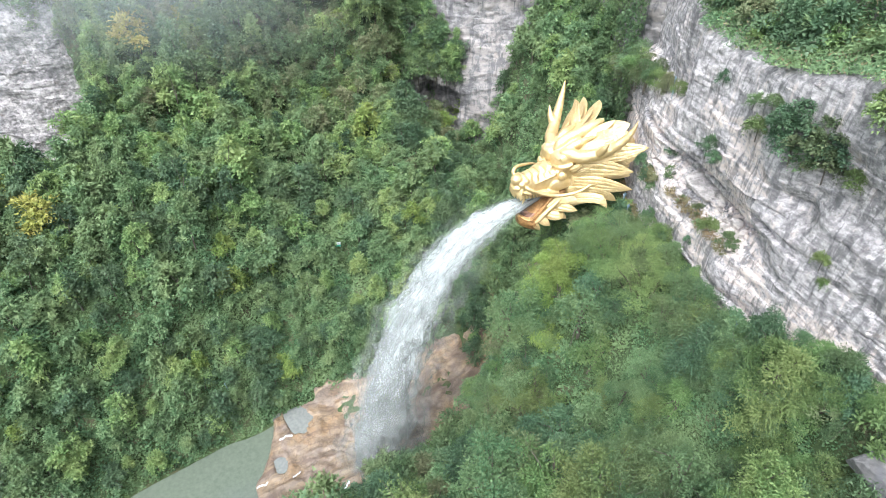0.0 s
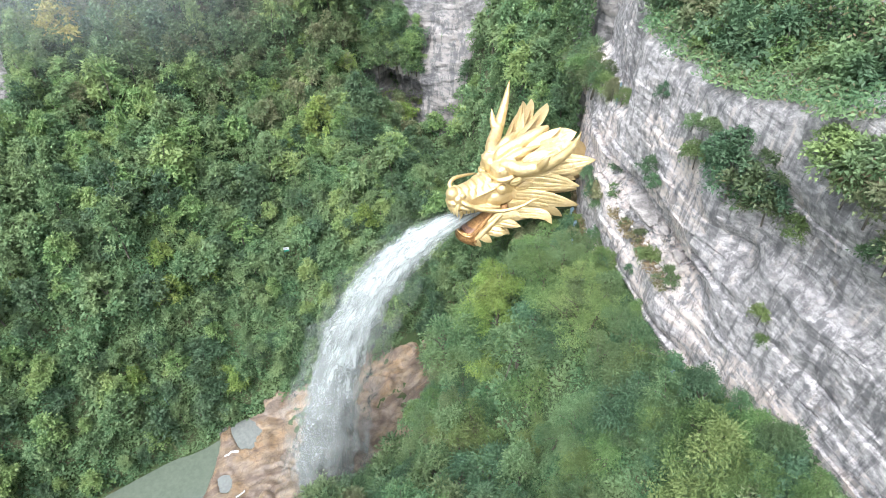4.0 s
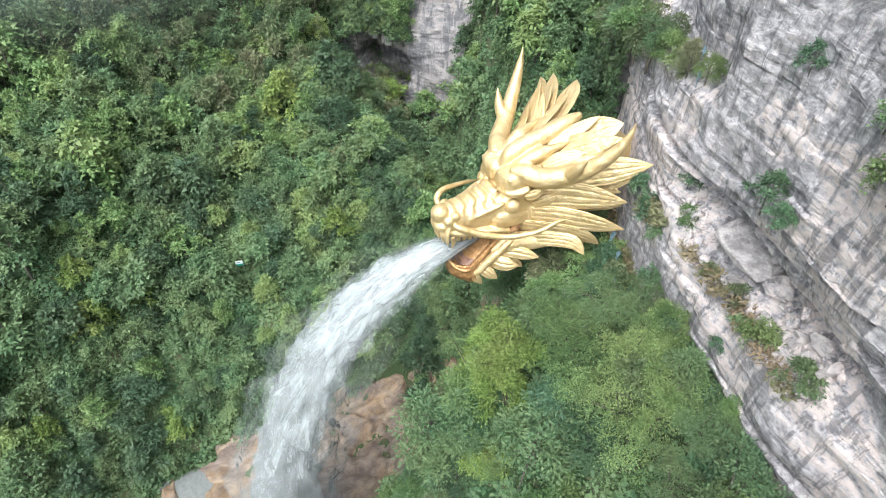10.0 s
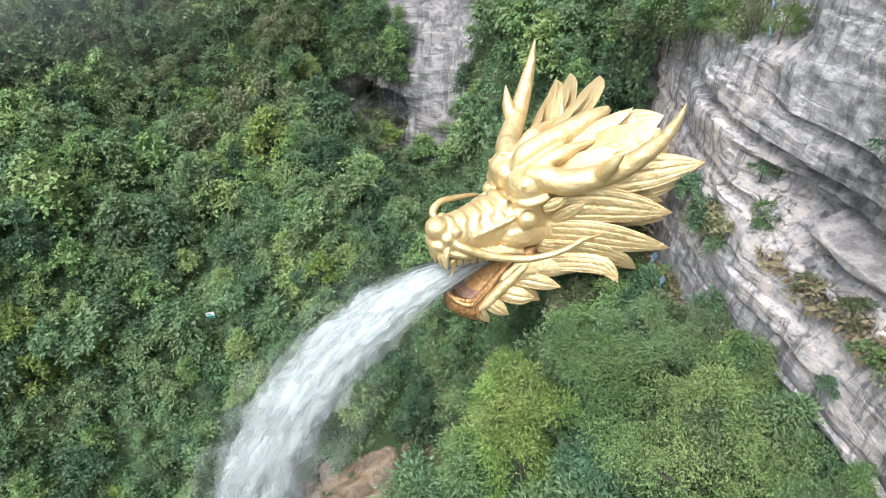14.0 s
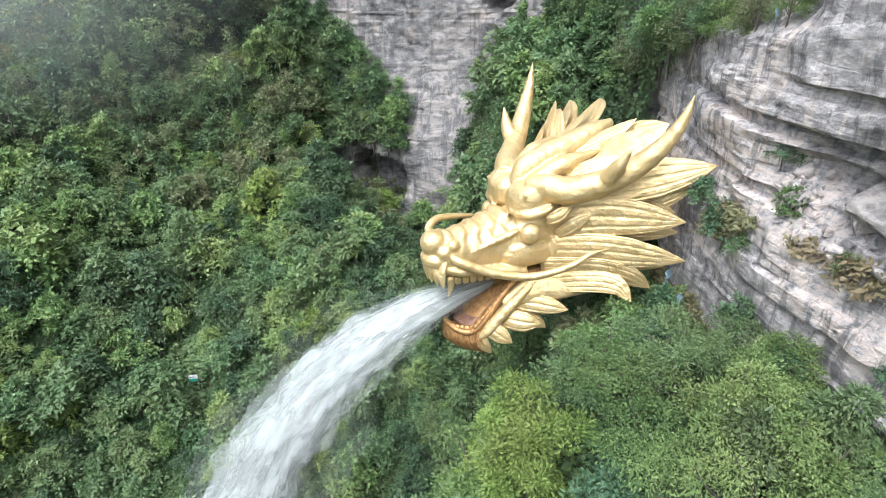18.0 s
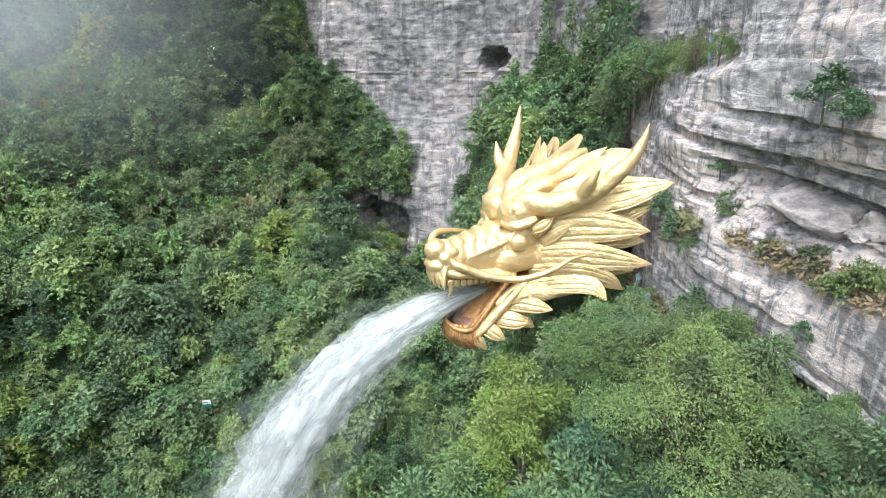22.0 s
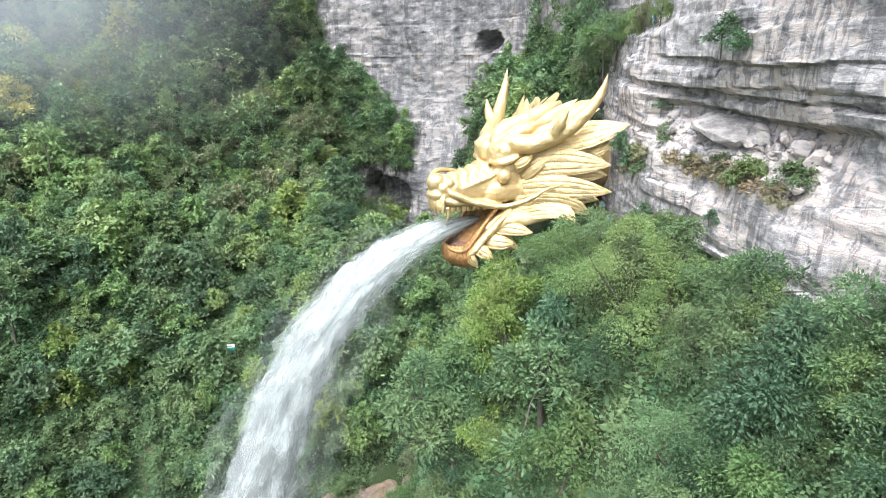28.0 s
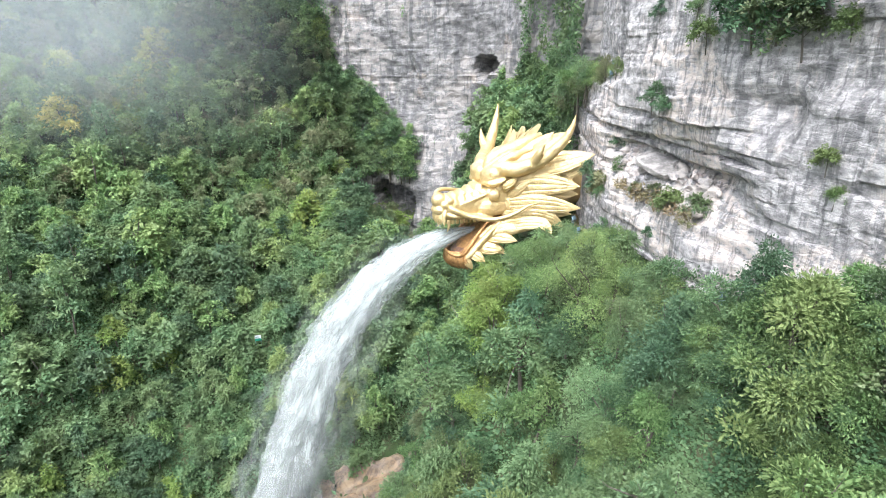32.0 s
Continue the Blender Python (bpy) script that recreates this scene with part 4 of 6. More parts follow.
def plant(kinds, rng, x, y, z, scale, label, category="tree", group="trees on the gorge slopes"):
    tr, cr = kinds[int(rng.integers(len(kinds)))]
    root = new("tree" if category == "tree" else "shrub")
    root.matrix_world = pose(x, y, z, rng.normal() * 4, rng.normal() * 4, rng.random() * 360) @ Matrix.Diagonal((scale, scale, scale * (0.9 + 0.25 * rng.random()), 1))
    for nm, me in (("trunk", tr), ("crown", cr)):
        o = new(nm, me)
        o.parent = root
    tagged(root, label, category, group)
    return root


def scatter(rng, x0, x1, y0, y1, gap):
    """Jittered grid of places in plan."""
    gx, gy = np.meshgrid(np.arange(x0, x1, gap), np.arange(y0, y1, gap))
    x = gx.ravel() + (rng.random(gx.size) - 0.5) * gap * 0.95
    y = gy.ravel() + (rng.random(gx.size) - 0.5) * gap * 0.95
    return x, y


def wooded(x, y):
    """True where trees can stand: off the river bed, off the rock walls."""
    d, side, run = along(BED, x, y)
    z0 = np.interp(run, lengths(BED), BED[:, 2])
    wd, wside, _ = along(WALL, x, y)
    h = ground_height(x, y)
    ok = ((d > bed_width(x) + np.where(side < 0, 6.2 * smooth01(x, 12, 6) + 4.0 * smooth01(x, 13, 10) * smooth01(x, 0, 6), 0) + 1.2) | (x > 12) | ((x > 6) & (side > 0)) | (y > 82)) & (h > 9.5) & (wd > 1.4)
    return ok, side, wd, wside, h


def under_head(x, y):
    """How high growth may reach beneath the statue."""
    f = (x - 19.2) * -0.893 + (y - 66.15) * -0.45
    r = (x - 19.2) * 0.45 + (y - 66.15) * -0.893
    hang = np.interp(f, [-4, 0, 3, 6, 9, 11.5], [56, 56.5, 55.6, 54.8, 53.6, 57])
    return np.where((np.abs(r) < 8.5 - 0.45 * np.maximum(f, 0)) & (f < 11.5) & (f > -9), hang, 200.0)


FLANK = []


def build_near_trees():
    rng = np.random.default_rng(11)
    x, y = scatter(rng, -14, 33, 14, 124, 3.6)
    ok, side, wd, wside, h = wooded(x, y)
    ok &= (side < 0) & (wside < 0) & ~((y < 60) & (x < -8))
    for xi, yi, zi, w in zip(x[ok], y[ok], h[ok], wd[ok]):
        s = 0.65 + 0.75 * rng.random() ** 1.3
        if w < 3.0:
            s *= 0.62
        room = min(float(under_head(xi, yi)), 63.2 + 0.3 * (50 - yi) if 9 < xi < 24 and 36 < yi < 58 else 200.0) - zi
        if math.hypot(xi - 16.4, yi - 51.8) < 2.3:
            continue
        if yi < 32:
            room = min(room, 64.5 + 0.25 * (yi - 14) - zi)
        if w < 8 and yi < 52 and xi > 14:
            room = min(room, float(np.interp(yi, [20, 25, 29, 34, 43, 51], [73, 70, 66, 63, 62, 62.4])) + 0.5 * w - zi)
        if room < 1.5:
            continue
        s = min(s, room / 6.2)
        if yi > 70:
            FLANK.append((xi, yi, zi - 0.2, s))
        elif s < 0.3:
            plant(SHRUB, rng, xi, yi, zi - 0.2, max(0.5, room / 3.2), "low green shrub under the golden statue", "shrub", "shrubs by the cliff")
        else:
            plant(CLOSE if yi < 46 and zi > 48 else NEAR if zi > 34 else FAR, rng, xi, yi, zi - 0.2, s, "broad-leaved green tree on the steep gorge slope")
    x, y = scatter(rng, -6, 15, 36, 66, 2.1)
    ok, side, wd, wside, h = wooded(x, y)
    ok &= (side < 0) & (h < 50) & (h > 11)
    rise = np.hypot(ground_height(x + 0.6, y) - h, ground_height(x, y + 0.6) - h) / 0.6
    for xi, yi, zi in zip(x[ok & (rise > 1.0)], y[ok & (rise > 1.0)], h[ok & (rise > 1.0)]):
        plant(NEAR, rng, xi, yi, zi - 0.3, 0.42 + 0.34 * rng.random(), "small green tree clinging to the steep bank")
    for xi, yi, zi, s in ((14.6, 53.2, 52.0, 1.15), (13.4, 54.4, 50.2, 1.1), (14.2, 51.4, 49.6, 1.15), (13.2, 52.4, 46.4, 1.1), (12.6, 50.0, 44.6, 1.0)):
        plant(LIME, rng, xi, yi, zi, s, "lime-green broad-leaved tree under the statue")
    for xi, yi, s in ((21.9, 49.6, 0.92), (23.4, 53.6, 0.75), (24.4, 44.0, 0.7), (20.0, 36.0, 0.9), (19.0, 52.2, 0.95), (18.2, 55.0, 0.8), (21.0, 53.2, 0.9)):
        plant(FEATHER, rng, xi, yi, float(ground_height(xi, yi)) - 0.2, s, "large feathery green tree at the cliff's foot")
    plant(ACACIA, rng, 21.2, 46.6, 52.9, 1.5, "tall feathery acacia-like tree with pale green fronds")
    plant(NEAR[1:2], rng, 24.2, 51.4, 60.2, 0.5, "leafy bush spreading over the cliff's lower ledge")
    plant(NEAR[6:7], rng, 23.6, 50.0, 59.8, 0.48, "leafy bush spreading over the cliff's lower ledge")
    for xi, yi, s in ((-63, 73, 1.4), (-59, 111, 1.4), (-49, 126, 1.5), (-53, 122, 1.2), (-46, 127, 1.2), (-66, 122, 1.2), (-70, 80, 0.9), (-54, 118, 0.8)):
        plant(YELLOW, rng, xi, yi, float(ground_height(xi, yi)) - 0.2, s, "tree with yellowing autumn leaves in the forest")
    for i in range(26):
        xi, yi = 17 + 9 * rng.random(), 88 + 26 * rng.random()
        FLANK.append((xi, yi, float(ground_height(xi, yi)) - 0.3, 0.9 + 0.6 * rng.random()))
    for xi, yi, zi in ((22.7, 60.2, 58.8), (22.9, 58.7, 58.1), (22.6, 57.2, 56.9), (23.1, 54.2, 57.0), (23.4, 61.4, 58.6), (23.6, 57.9, 58.0), (21.8, 58.6, 57.6)):
        plant(SHRUB, rng, xi, yi, zi - 0.6, 1.0, "leafy green shrub round the floodlights", "shrub", "shrubs by the cliff")
    for i in range(22):
        xi, yi = 18.5 + 6.0 * rng.random(), 53.5 + 10.5 * rng.random()
        zi = float(ground_height(xi, yi))
        plant(SHRUB, rng, xi, yi, zi - 0.2, min(1.3, (59.6 - zi) / 2.6) * (0.75 + 0.3 * rng.random()), "leafy green shrub under the statue's mane", "shrub", "shrubs by the cliff")
    for i in range(110):
        xi = -19 + 22.5 * rng.random()
        s = 0.6 + 0.5 * rng.random()
        over = min(76.0, 59.5 + 0.95 * (4.2 - xi))
        zi = 53.0 + (over - 53.0) * rng.random() ** 0.8 - 3.6 * s
        yi = float(np.interp(xi, WALL[:8, 0], WALL[:8, 1])) - 2.2 - 3.4 * float(smooth01(zi, 66, 54))
        if zi > 44 + 0.6 * abs(xi):
            FLANK.append((xi, yi, zi, s))
    run = lengths(WALL)
    for i in range(34):
        q = run[6] - 3 + (run[8] + 8 - run[6]) * rng.random()
        xi, yi = float(np.interp(q, run, WALL[:, 0])) - 1.2 - 1.0 * rng.random(), float(np.interp(q, run, WALL[:, 1]))
        zi = float(ground_height(xi, yi)) + 9.0 * rng.random()
        FLANK.append((xi, yi, zi - 0.5, 0.55 + 0.45 * rng.random()))
    for i in range(60):
        yi = 20 + 36 * rng.random() ** 0.8
        xi = float(np.interp(-yi, -WALL[:, 1], WALL[:, 0])) - 1.2 - 2.6 * rng.random()
        plant(SHRUB, rng, xi, yi, float(ground_height(xi, yi)) - 0.3, 0.7 + 0.55 * rng.random(), "mixed green and olive shrub along the cliff's foot", "shrub", "shrubs by the cliff")
    for i in range(46):
        yi = 14 + 22 * rng.random()
        xi = float(np.interp(-yi, -WALL[:, 1], WALL[:, 0])) - 2.5 - 9.0 * rng.random()
        plant(CLOSE, rng, xi, yi, float(ground_height(xi, yi)) - 0.3, 0.5 + 0.4 * rng.random(), "small leafy tree on the slope below the cliff")
    for i in range(40):
        yi = 24 + 14 * rng.random()
        xi = float(np.interp(-yi, -WALL[:, 1], WALL[:, 0])) - 1.5 - 6.0 * rng.random()
        plant(CLOSE, rng, xi, yi, float(ground_height(xi, yi)) - 0.3, 0.38 + 0.25 * rng.random(), "small leafy tree on the slope below the cliff")
    side_rng = np.random.default_rng(77)
    for xi, yi in zip(*scatter(side_rng, -12, 22, 2, 13, 3.6)):
        plant(NEAR, side_rng, float(xi), float(yi), float(ground_height(xi, yi)) - 0.2, 0.6 + 0.3 * side_rng.random(), "broad-leaved green tree on the steep gorge slope")
    # on the ledge beside the near wall, and on its shelves
    for xi, yi, s in ((25.4, 58.8, 0.34), (25.0, 60.6, 0.4), (25.3, 62.0, 0.45), (25.0, 64.0, 0.5), (25.4, 66.0, 0.6), (25.2, 68.4, 0.7), (25.0, 71.0, 0.8), (25.6, 74.0, 0.9), (25.8, 77.5, 0.9), (24.6, 66.6, 0.6)):
        plant(NEAR, rng, xi, yi, 74.4 - 0.28 * (yi - 60), s, "green tree rooted on the cliff's upper ledge")
    run = lengths(WALL)
    for i in range(70):
        yi = 14 + 46 * rng.random()
        far = 0.2 + 4.6 * rng.random()
        xw = float(np.interp(-yi, -WALL[:, 1], WALL[:, 0]))
        zi = float(wall_top(np.interp(-yi, -WALL[:, 1], run))) + 0.3 + 0.3 * far
        plant(SHRUB, rng, xw + 1.2 + far, yi, zi - 0.7, 0.9 + 0.8 * rng.random(), "green shrub on the cliff's brow", "shrub", "shrubs by the cliff")
    for yi, zi, s in ((56.4, 70.0, 0.5), (55.2, 68.0, 0.6), (58.4, 65.4, 0.85), (60.4, 66.4, 0.6), (49.3, 74.2, 0.75), (48.2, 74.0, 0.5), (38.6, 79.4, 1.2), (40.2, 79.0, 1.1), (37.4, 78.4, 1.0), (38.0, 80.6, 1.1), (39.6, 80.8, 1.1), (36.6, 80.0, 0.9), (41.4, 80.4, 0.8), (43.6, 81.2, 0.6), (33.6, 84.4, 1.1), (32.2, 84.8, 1.2), (31.0, 85.2, 1.2), (34.8, 84.8, 0.8), (32.8, 83.4, 1.0), (31.4, 83.4, 1.0), (30.2, 84.2, 1.1), (28.4, 81.8, 1.0), (29.4, 81.4, 0.8), (27.2, 82.2, 1.0), (51.0, 80.4, 0.5), (33.8, 72.6, 0.5), (33.2, 70.9, 0.4),
                      (45.8, 67.0, 0.7), (49.0, 67.0, 0.6), (42.7, 67.4, 0.7), (47.4, 66.6, 0.5), (51.5, 67.0, 0.45), (44.0, 78.6, 0.7), (46.0, 80.5, 0.6), (35.0, 79.0, 0.7), (48.0, 64.4, 0.35), (56.6, 65.4, 0.5), (55.0, 61.8, 0.9), (53.2, 61.0, 0.8)):
        xi, yj = on_wall(yi, zi)
        plant(SHRUB, rng, xi - 0.2, yj, zi - 0.7, s, "green shrub rooted in a crack of the cliff", "shrub", "shrubs by the cliff")


build_near_trees()


def build_forest():
    rng = np.random.default_rng(23)
    kinds = []
    for i in range(9):
        r = np.random.default_rng(300 + i)
        tall = 5.0 + 2.0 * r.random()
        lobes = lobes_of(r, 2.5 if i % 3 else 2.1, tall, 19 + i % 5, FORMS[i % 5])
        V, F = crown_leaves(r, lobes, 1500, 0.3 + 0.05 * (i % 3), 0.1 + 0.15 * (i % 3), 0.5, 3, 6)
        T, G = joined(trunk_pieces(r, lobes, tall, 0.14, 4)[:2])
        kinds.append((V, F, T, G))
    x1, y1 = scatter(rng, -112, 22, 45, 112, 2.9)
    xa, ya = scatter(rng, -112, 22, 112, 150, 2.6)
    x1, y1 = np.concatenate([x1, xa]), np.concatenate([y1, ya])
    x2, y2 = scatter(rng, -160, -10, 150, 235, 8.0)
    x3, y3 = scatter(rng, 26, 46, 8, 125, 2.5)
    x6, y6 = scatter(rng, -64, -4, 110, 142, 2.5)
    x4, y4 = scatter(rng, -112, 36, -38, 45, 4.6)
    x5, y5 = scatter(rng, -8, 12, 77, 100, 2.6)
    x, y = np.concatenate([x1, x2, x3, x4, x5, x6]), np.concatenate([y1, y2, y3, y4, y5, y6])
    big = np.concatenate([np.ones(len(x1)), np.full(len(x2), 1.7), np.full(len(x3), 0.66), np.full(len(x4), 1.5), np.full(len(x5), 0.62), np.full(len(x6), 0.8)])
    thin = np.concatenate([np.zeros(len(x1) + len(x2)), np.full(len(x3), 2), np.ones(len(x4)), np.full(len(x5) + len(x6), 2)])
    ok, side, wd, wside, h = wooded(x, y)
    ok &= (side > 0) | (wside > 0) | ((thin == 1) & ((y < 1) | (x < -14)))
    ok &= (thin != 1) | ((y < 40) & (wside < 0) & ((y < 1) | (x < -14)))
    ok &= ~((x < -66) & (y > 86) & (y < 112)) & ((x > -82) | (y > 80)) & (x > -100) & ~((x > 26) & (wd > 10))
    ok &= np.hypot(x + 20.0, y - 86.0) > 3.0
    share = 0.5 + 0.5 * soft_noise(x * 0.05, y * 0.05, 9.0, 2)
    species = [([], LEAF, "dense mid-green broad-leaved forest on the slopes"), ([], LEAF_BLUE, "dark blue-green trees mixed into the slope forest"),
               ([], LEAF_MID, "fresh lighter green trees in the forest, more far up as painted haze"), ([], LEAF_OLIVE, "dull olive early-autumn trees, more far up as painted haze"), ([], LEAF_PALE, "pale grey-green trees in the forest, many far up as painted haze"), ([], LEAF_LIME, "scattered lime-green young trees in the forest")]
    wood = []
    for xi, yi, zi, b, w, few in zip(x[ok], y[ok], h[ok], big[ok], share[ok], thin[ok]):
        V, F, T, G = kinds[int(rng.integers(9))]
        if few:
            k = 1100 if few > 1 else 700
            V, F = V[:3 * k], F[:k]
        a, s = rng.random() * 6.283, b * (0.55 + 0.6 * rng.random() + (0.35 if rng.random() < 0.12 else 0))
        M = np.array(((math.cos(a), -math.sin(a), 0), (math.sin(a), math.cos(a), 0), (0, 0, 0.8 + 0.5 * rng.random()))) * s
        # far upper and far left trees shift to lighter species, standing in for haze
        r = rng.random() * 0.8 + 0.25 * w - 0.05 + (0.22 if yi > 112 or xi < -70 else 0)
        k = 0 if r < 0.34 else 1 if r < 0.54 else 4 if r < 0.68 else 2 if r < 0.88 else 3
        # most dark trees at the back turn pale, haze put into their colour
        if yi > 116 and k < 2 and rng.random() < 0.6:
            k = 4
        if rng.random() < 0.03:
            k = 5
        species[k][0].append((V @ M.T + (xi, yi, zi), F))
        wood.append((T @ M.T + (xi, yi, zi), G))
    for xi, yi, zi, s in FLANK:
        V, F, T, G = kinds[int(rng.integers(9))]
        a = rng.random() * 6.283
        M = np.array(((math.cos(a), -math.sin(a), 0), (math.sin(a), math.cos(a), 0), (0, 0, 0.9 + 0.25 * rng.random()))) * s
        species[int(rng.choice((0, 0, 1, 2, 4, 4)))][0].append((V @ M.T + (xi, yi, zi), F))
        wood.append((T @ M.T + (xi, yi, zi), G))
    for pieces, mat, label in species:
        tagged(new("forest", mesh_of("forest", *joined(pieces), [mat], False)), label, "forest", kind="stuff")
    tagged(new("forest_trunks", mesh_of("forest_trunks", *joined(wood), [BARK], True)), "thin grey-brown trunks under the forest", "trunks", kind="stuff")


build_forest()


def strew(rng, x, y, size, tall):
    """Loose leaf blades over the ground at the places given."""
    n = len(x)
    z = ground_height(x, y)
    clump = np.maximum(soft_noise(x * 0.7, y * 0.7, 2.0, 2) + 0.3, 0)
    pos = np.stack([x, y, z + tall * clump * rng.random(n)], -1)
    axis = rng.normal(size=(n, 3)) * (1, 1, 0.5) + (0, 0, 0.2)
    axis /= np.linalg.norm(axis, axis=1)[:, None]
    wide = np.cross(axis, rng.normal(size=(n, 3)) * 0.4 + (0.1, -0.5, 0.8))
    wide /= np.linalg.norm(wide, axis=1)[:, None] + 1e-9
    s = size * (0.5 + rng.random(n))[:, None]
    V = np.stack([pos - axis * s * 0.5, pos + wide * s * 0.35, pos + axis * s * 0.5, pos - wide * s * 0.35], 1)
    return V.reshape(-1, 3), np.arange(4 * n).reshape(-1, 4)


def build_undergrowth():
    rng = np.random.default_rng(31)
    pieces = []
    for x0, x1, y0, y1, n, size, tall in ((-110, 30, 42, 140, 130000, 0.5, 2.4), (-66, 14, 46, 100, 170000, 0.46, 3.0), (-14, 33, 46, 66, 40000, 0.3, 2.0), (-14, 33, 12, 46, 120000, 0.21, 1.8), (-14, 36, -1, 12, 40000, 0.35, 1.6), (15, 28, 20, 40, 50000, 0.21, 1.4), (8, 30, 60, 118, 30000, 0.45, 2.2), (-110, 36, -38, 1, 24000, 0.7, 3.0), (-110, -14, 0, 42, 20000, 0.7, 3.0), (-8, 14, 76, 102, 14000, 0.35, 2.0)):
        x, y = rng.uniform(x0, x1, n), rng.uniform(y0, y1, n)
        d, side, run = along(BED, x, y)
        wd, wside, _ = along(WALL, x, y)
        h = ground_height(x, y)
        z0 = np.interp(run, lengths(BED), BED[:, 2])
        ok = ((d > bed_width(x) + np.where(side < 0, 4.8 * smooth01(x, 12, 6) + 4.0 * smooth01(x, 13, 10) * smooth01(x, 0, 6), 0) + 0.6) | (x > 11) | ((x > 6) & (side > 0)) | (y > 82)) & (h > 9.1) & (wd > 0.3) & (wside < 0) & (h + 1.5 < under_head(x, y))
        pieces.append(strew(rng, x[ok], y[ok], size, tall))
    tagged(new("undergrowth", mesh_of("undergrowth", *joined(pieces), [LEAF], False)), "low green shrubs and creepers on the slopes", "shrubs", kind="stuff")


build_undergrowth()


def build_creepers():
    """Vines hanging on the wall at the gorge's head and over the brow of the near wall."""
    rng = np.random.default_rng(37)
    q, px, py, nx, ny = smooth_line(WALL, 0.42)
    total = lengths(WALL)
    n = 120000
    Q, Z = rng.uniform(0, total[9], n), rng.uniform(42, 96, n)
    X = np.interp(Q, q, px)
    mask = soft_noise(Q * 0.16, Z * 0.07, 5.5, 4) + 0.5 * smooth01(X, -6, -14) + 0.35 * smooth01(Z, 56, 46) + 0.7 * smooth01(Q, total[6], total[7]) + 0.5 * np.exp(-((X - 10) / 2.5) ** 2 - ((Z - 57) / 6) ** 2)
    mask -= 1.2 * smooth01(np.hypot((X - 1.2) / 6.0, (Z - 46.5) / 5.0), 1.1, 0.7) + 1.0 * smooth01(np.hypot((X - 18) / 3, (Z - 75.6) / 2.6), 1.2, 0.8)
    ok = mask > 0.42
    Q, Z = Q[ok], Z[ok]
    out = 1.0 + 0.9 * rng.random(len(Q)) + 2.2 * np.maximum(soft_noise(Q * 0.5, Z * 0.35, 3.0, 3), 0)
    pos = np.stack([np.interp(Q, q, px) + np.interp(Q, q, nx) * out, np.interp(Q, q, py) + np.interp(Q, q, ny) * out, Z], -1)
    k = len(Q)
    nrm = np.stack([np.interp(Q, q, nx), np.interp(Q, q, ny), np.full(k, 0.6)], -1) + rng.normal(size=(k, 3)) * 0.4
    axis = rng.normal(size=(k, 3)) * 0.6 + (0, 0, -0.8)
    axis /= np.linalg.norm(axis, axis=1)[:, None]
    wide = np.cross(axis, nrm)
    wide /= np.linalg.norm(wide, axis=1)[:, None] + 1e-9
    s = 0.4 * (0.5 + rng.random(k))[:, None]
    V = np.stack([pos - axis * s * 0.5, pos + wide * s * 0.35, pos + axis * s * 0.5, pos - wide * s * 0.35], 1).reshape(-1, 3)
    tagged(new("creepers", mesh_of("creepers", V, np.arange(4 * k).reshape(-1, 4), [LEAF], False)), "green creepers hanging over the grey rock wall", "vines", kind="stuff")


build_creepers()


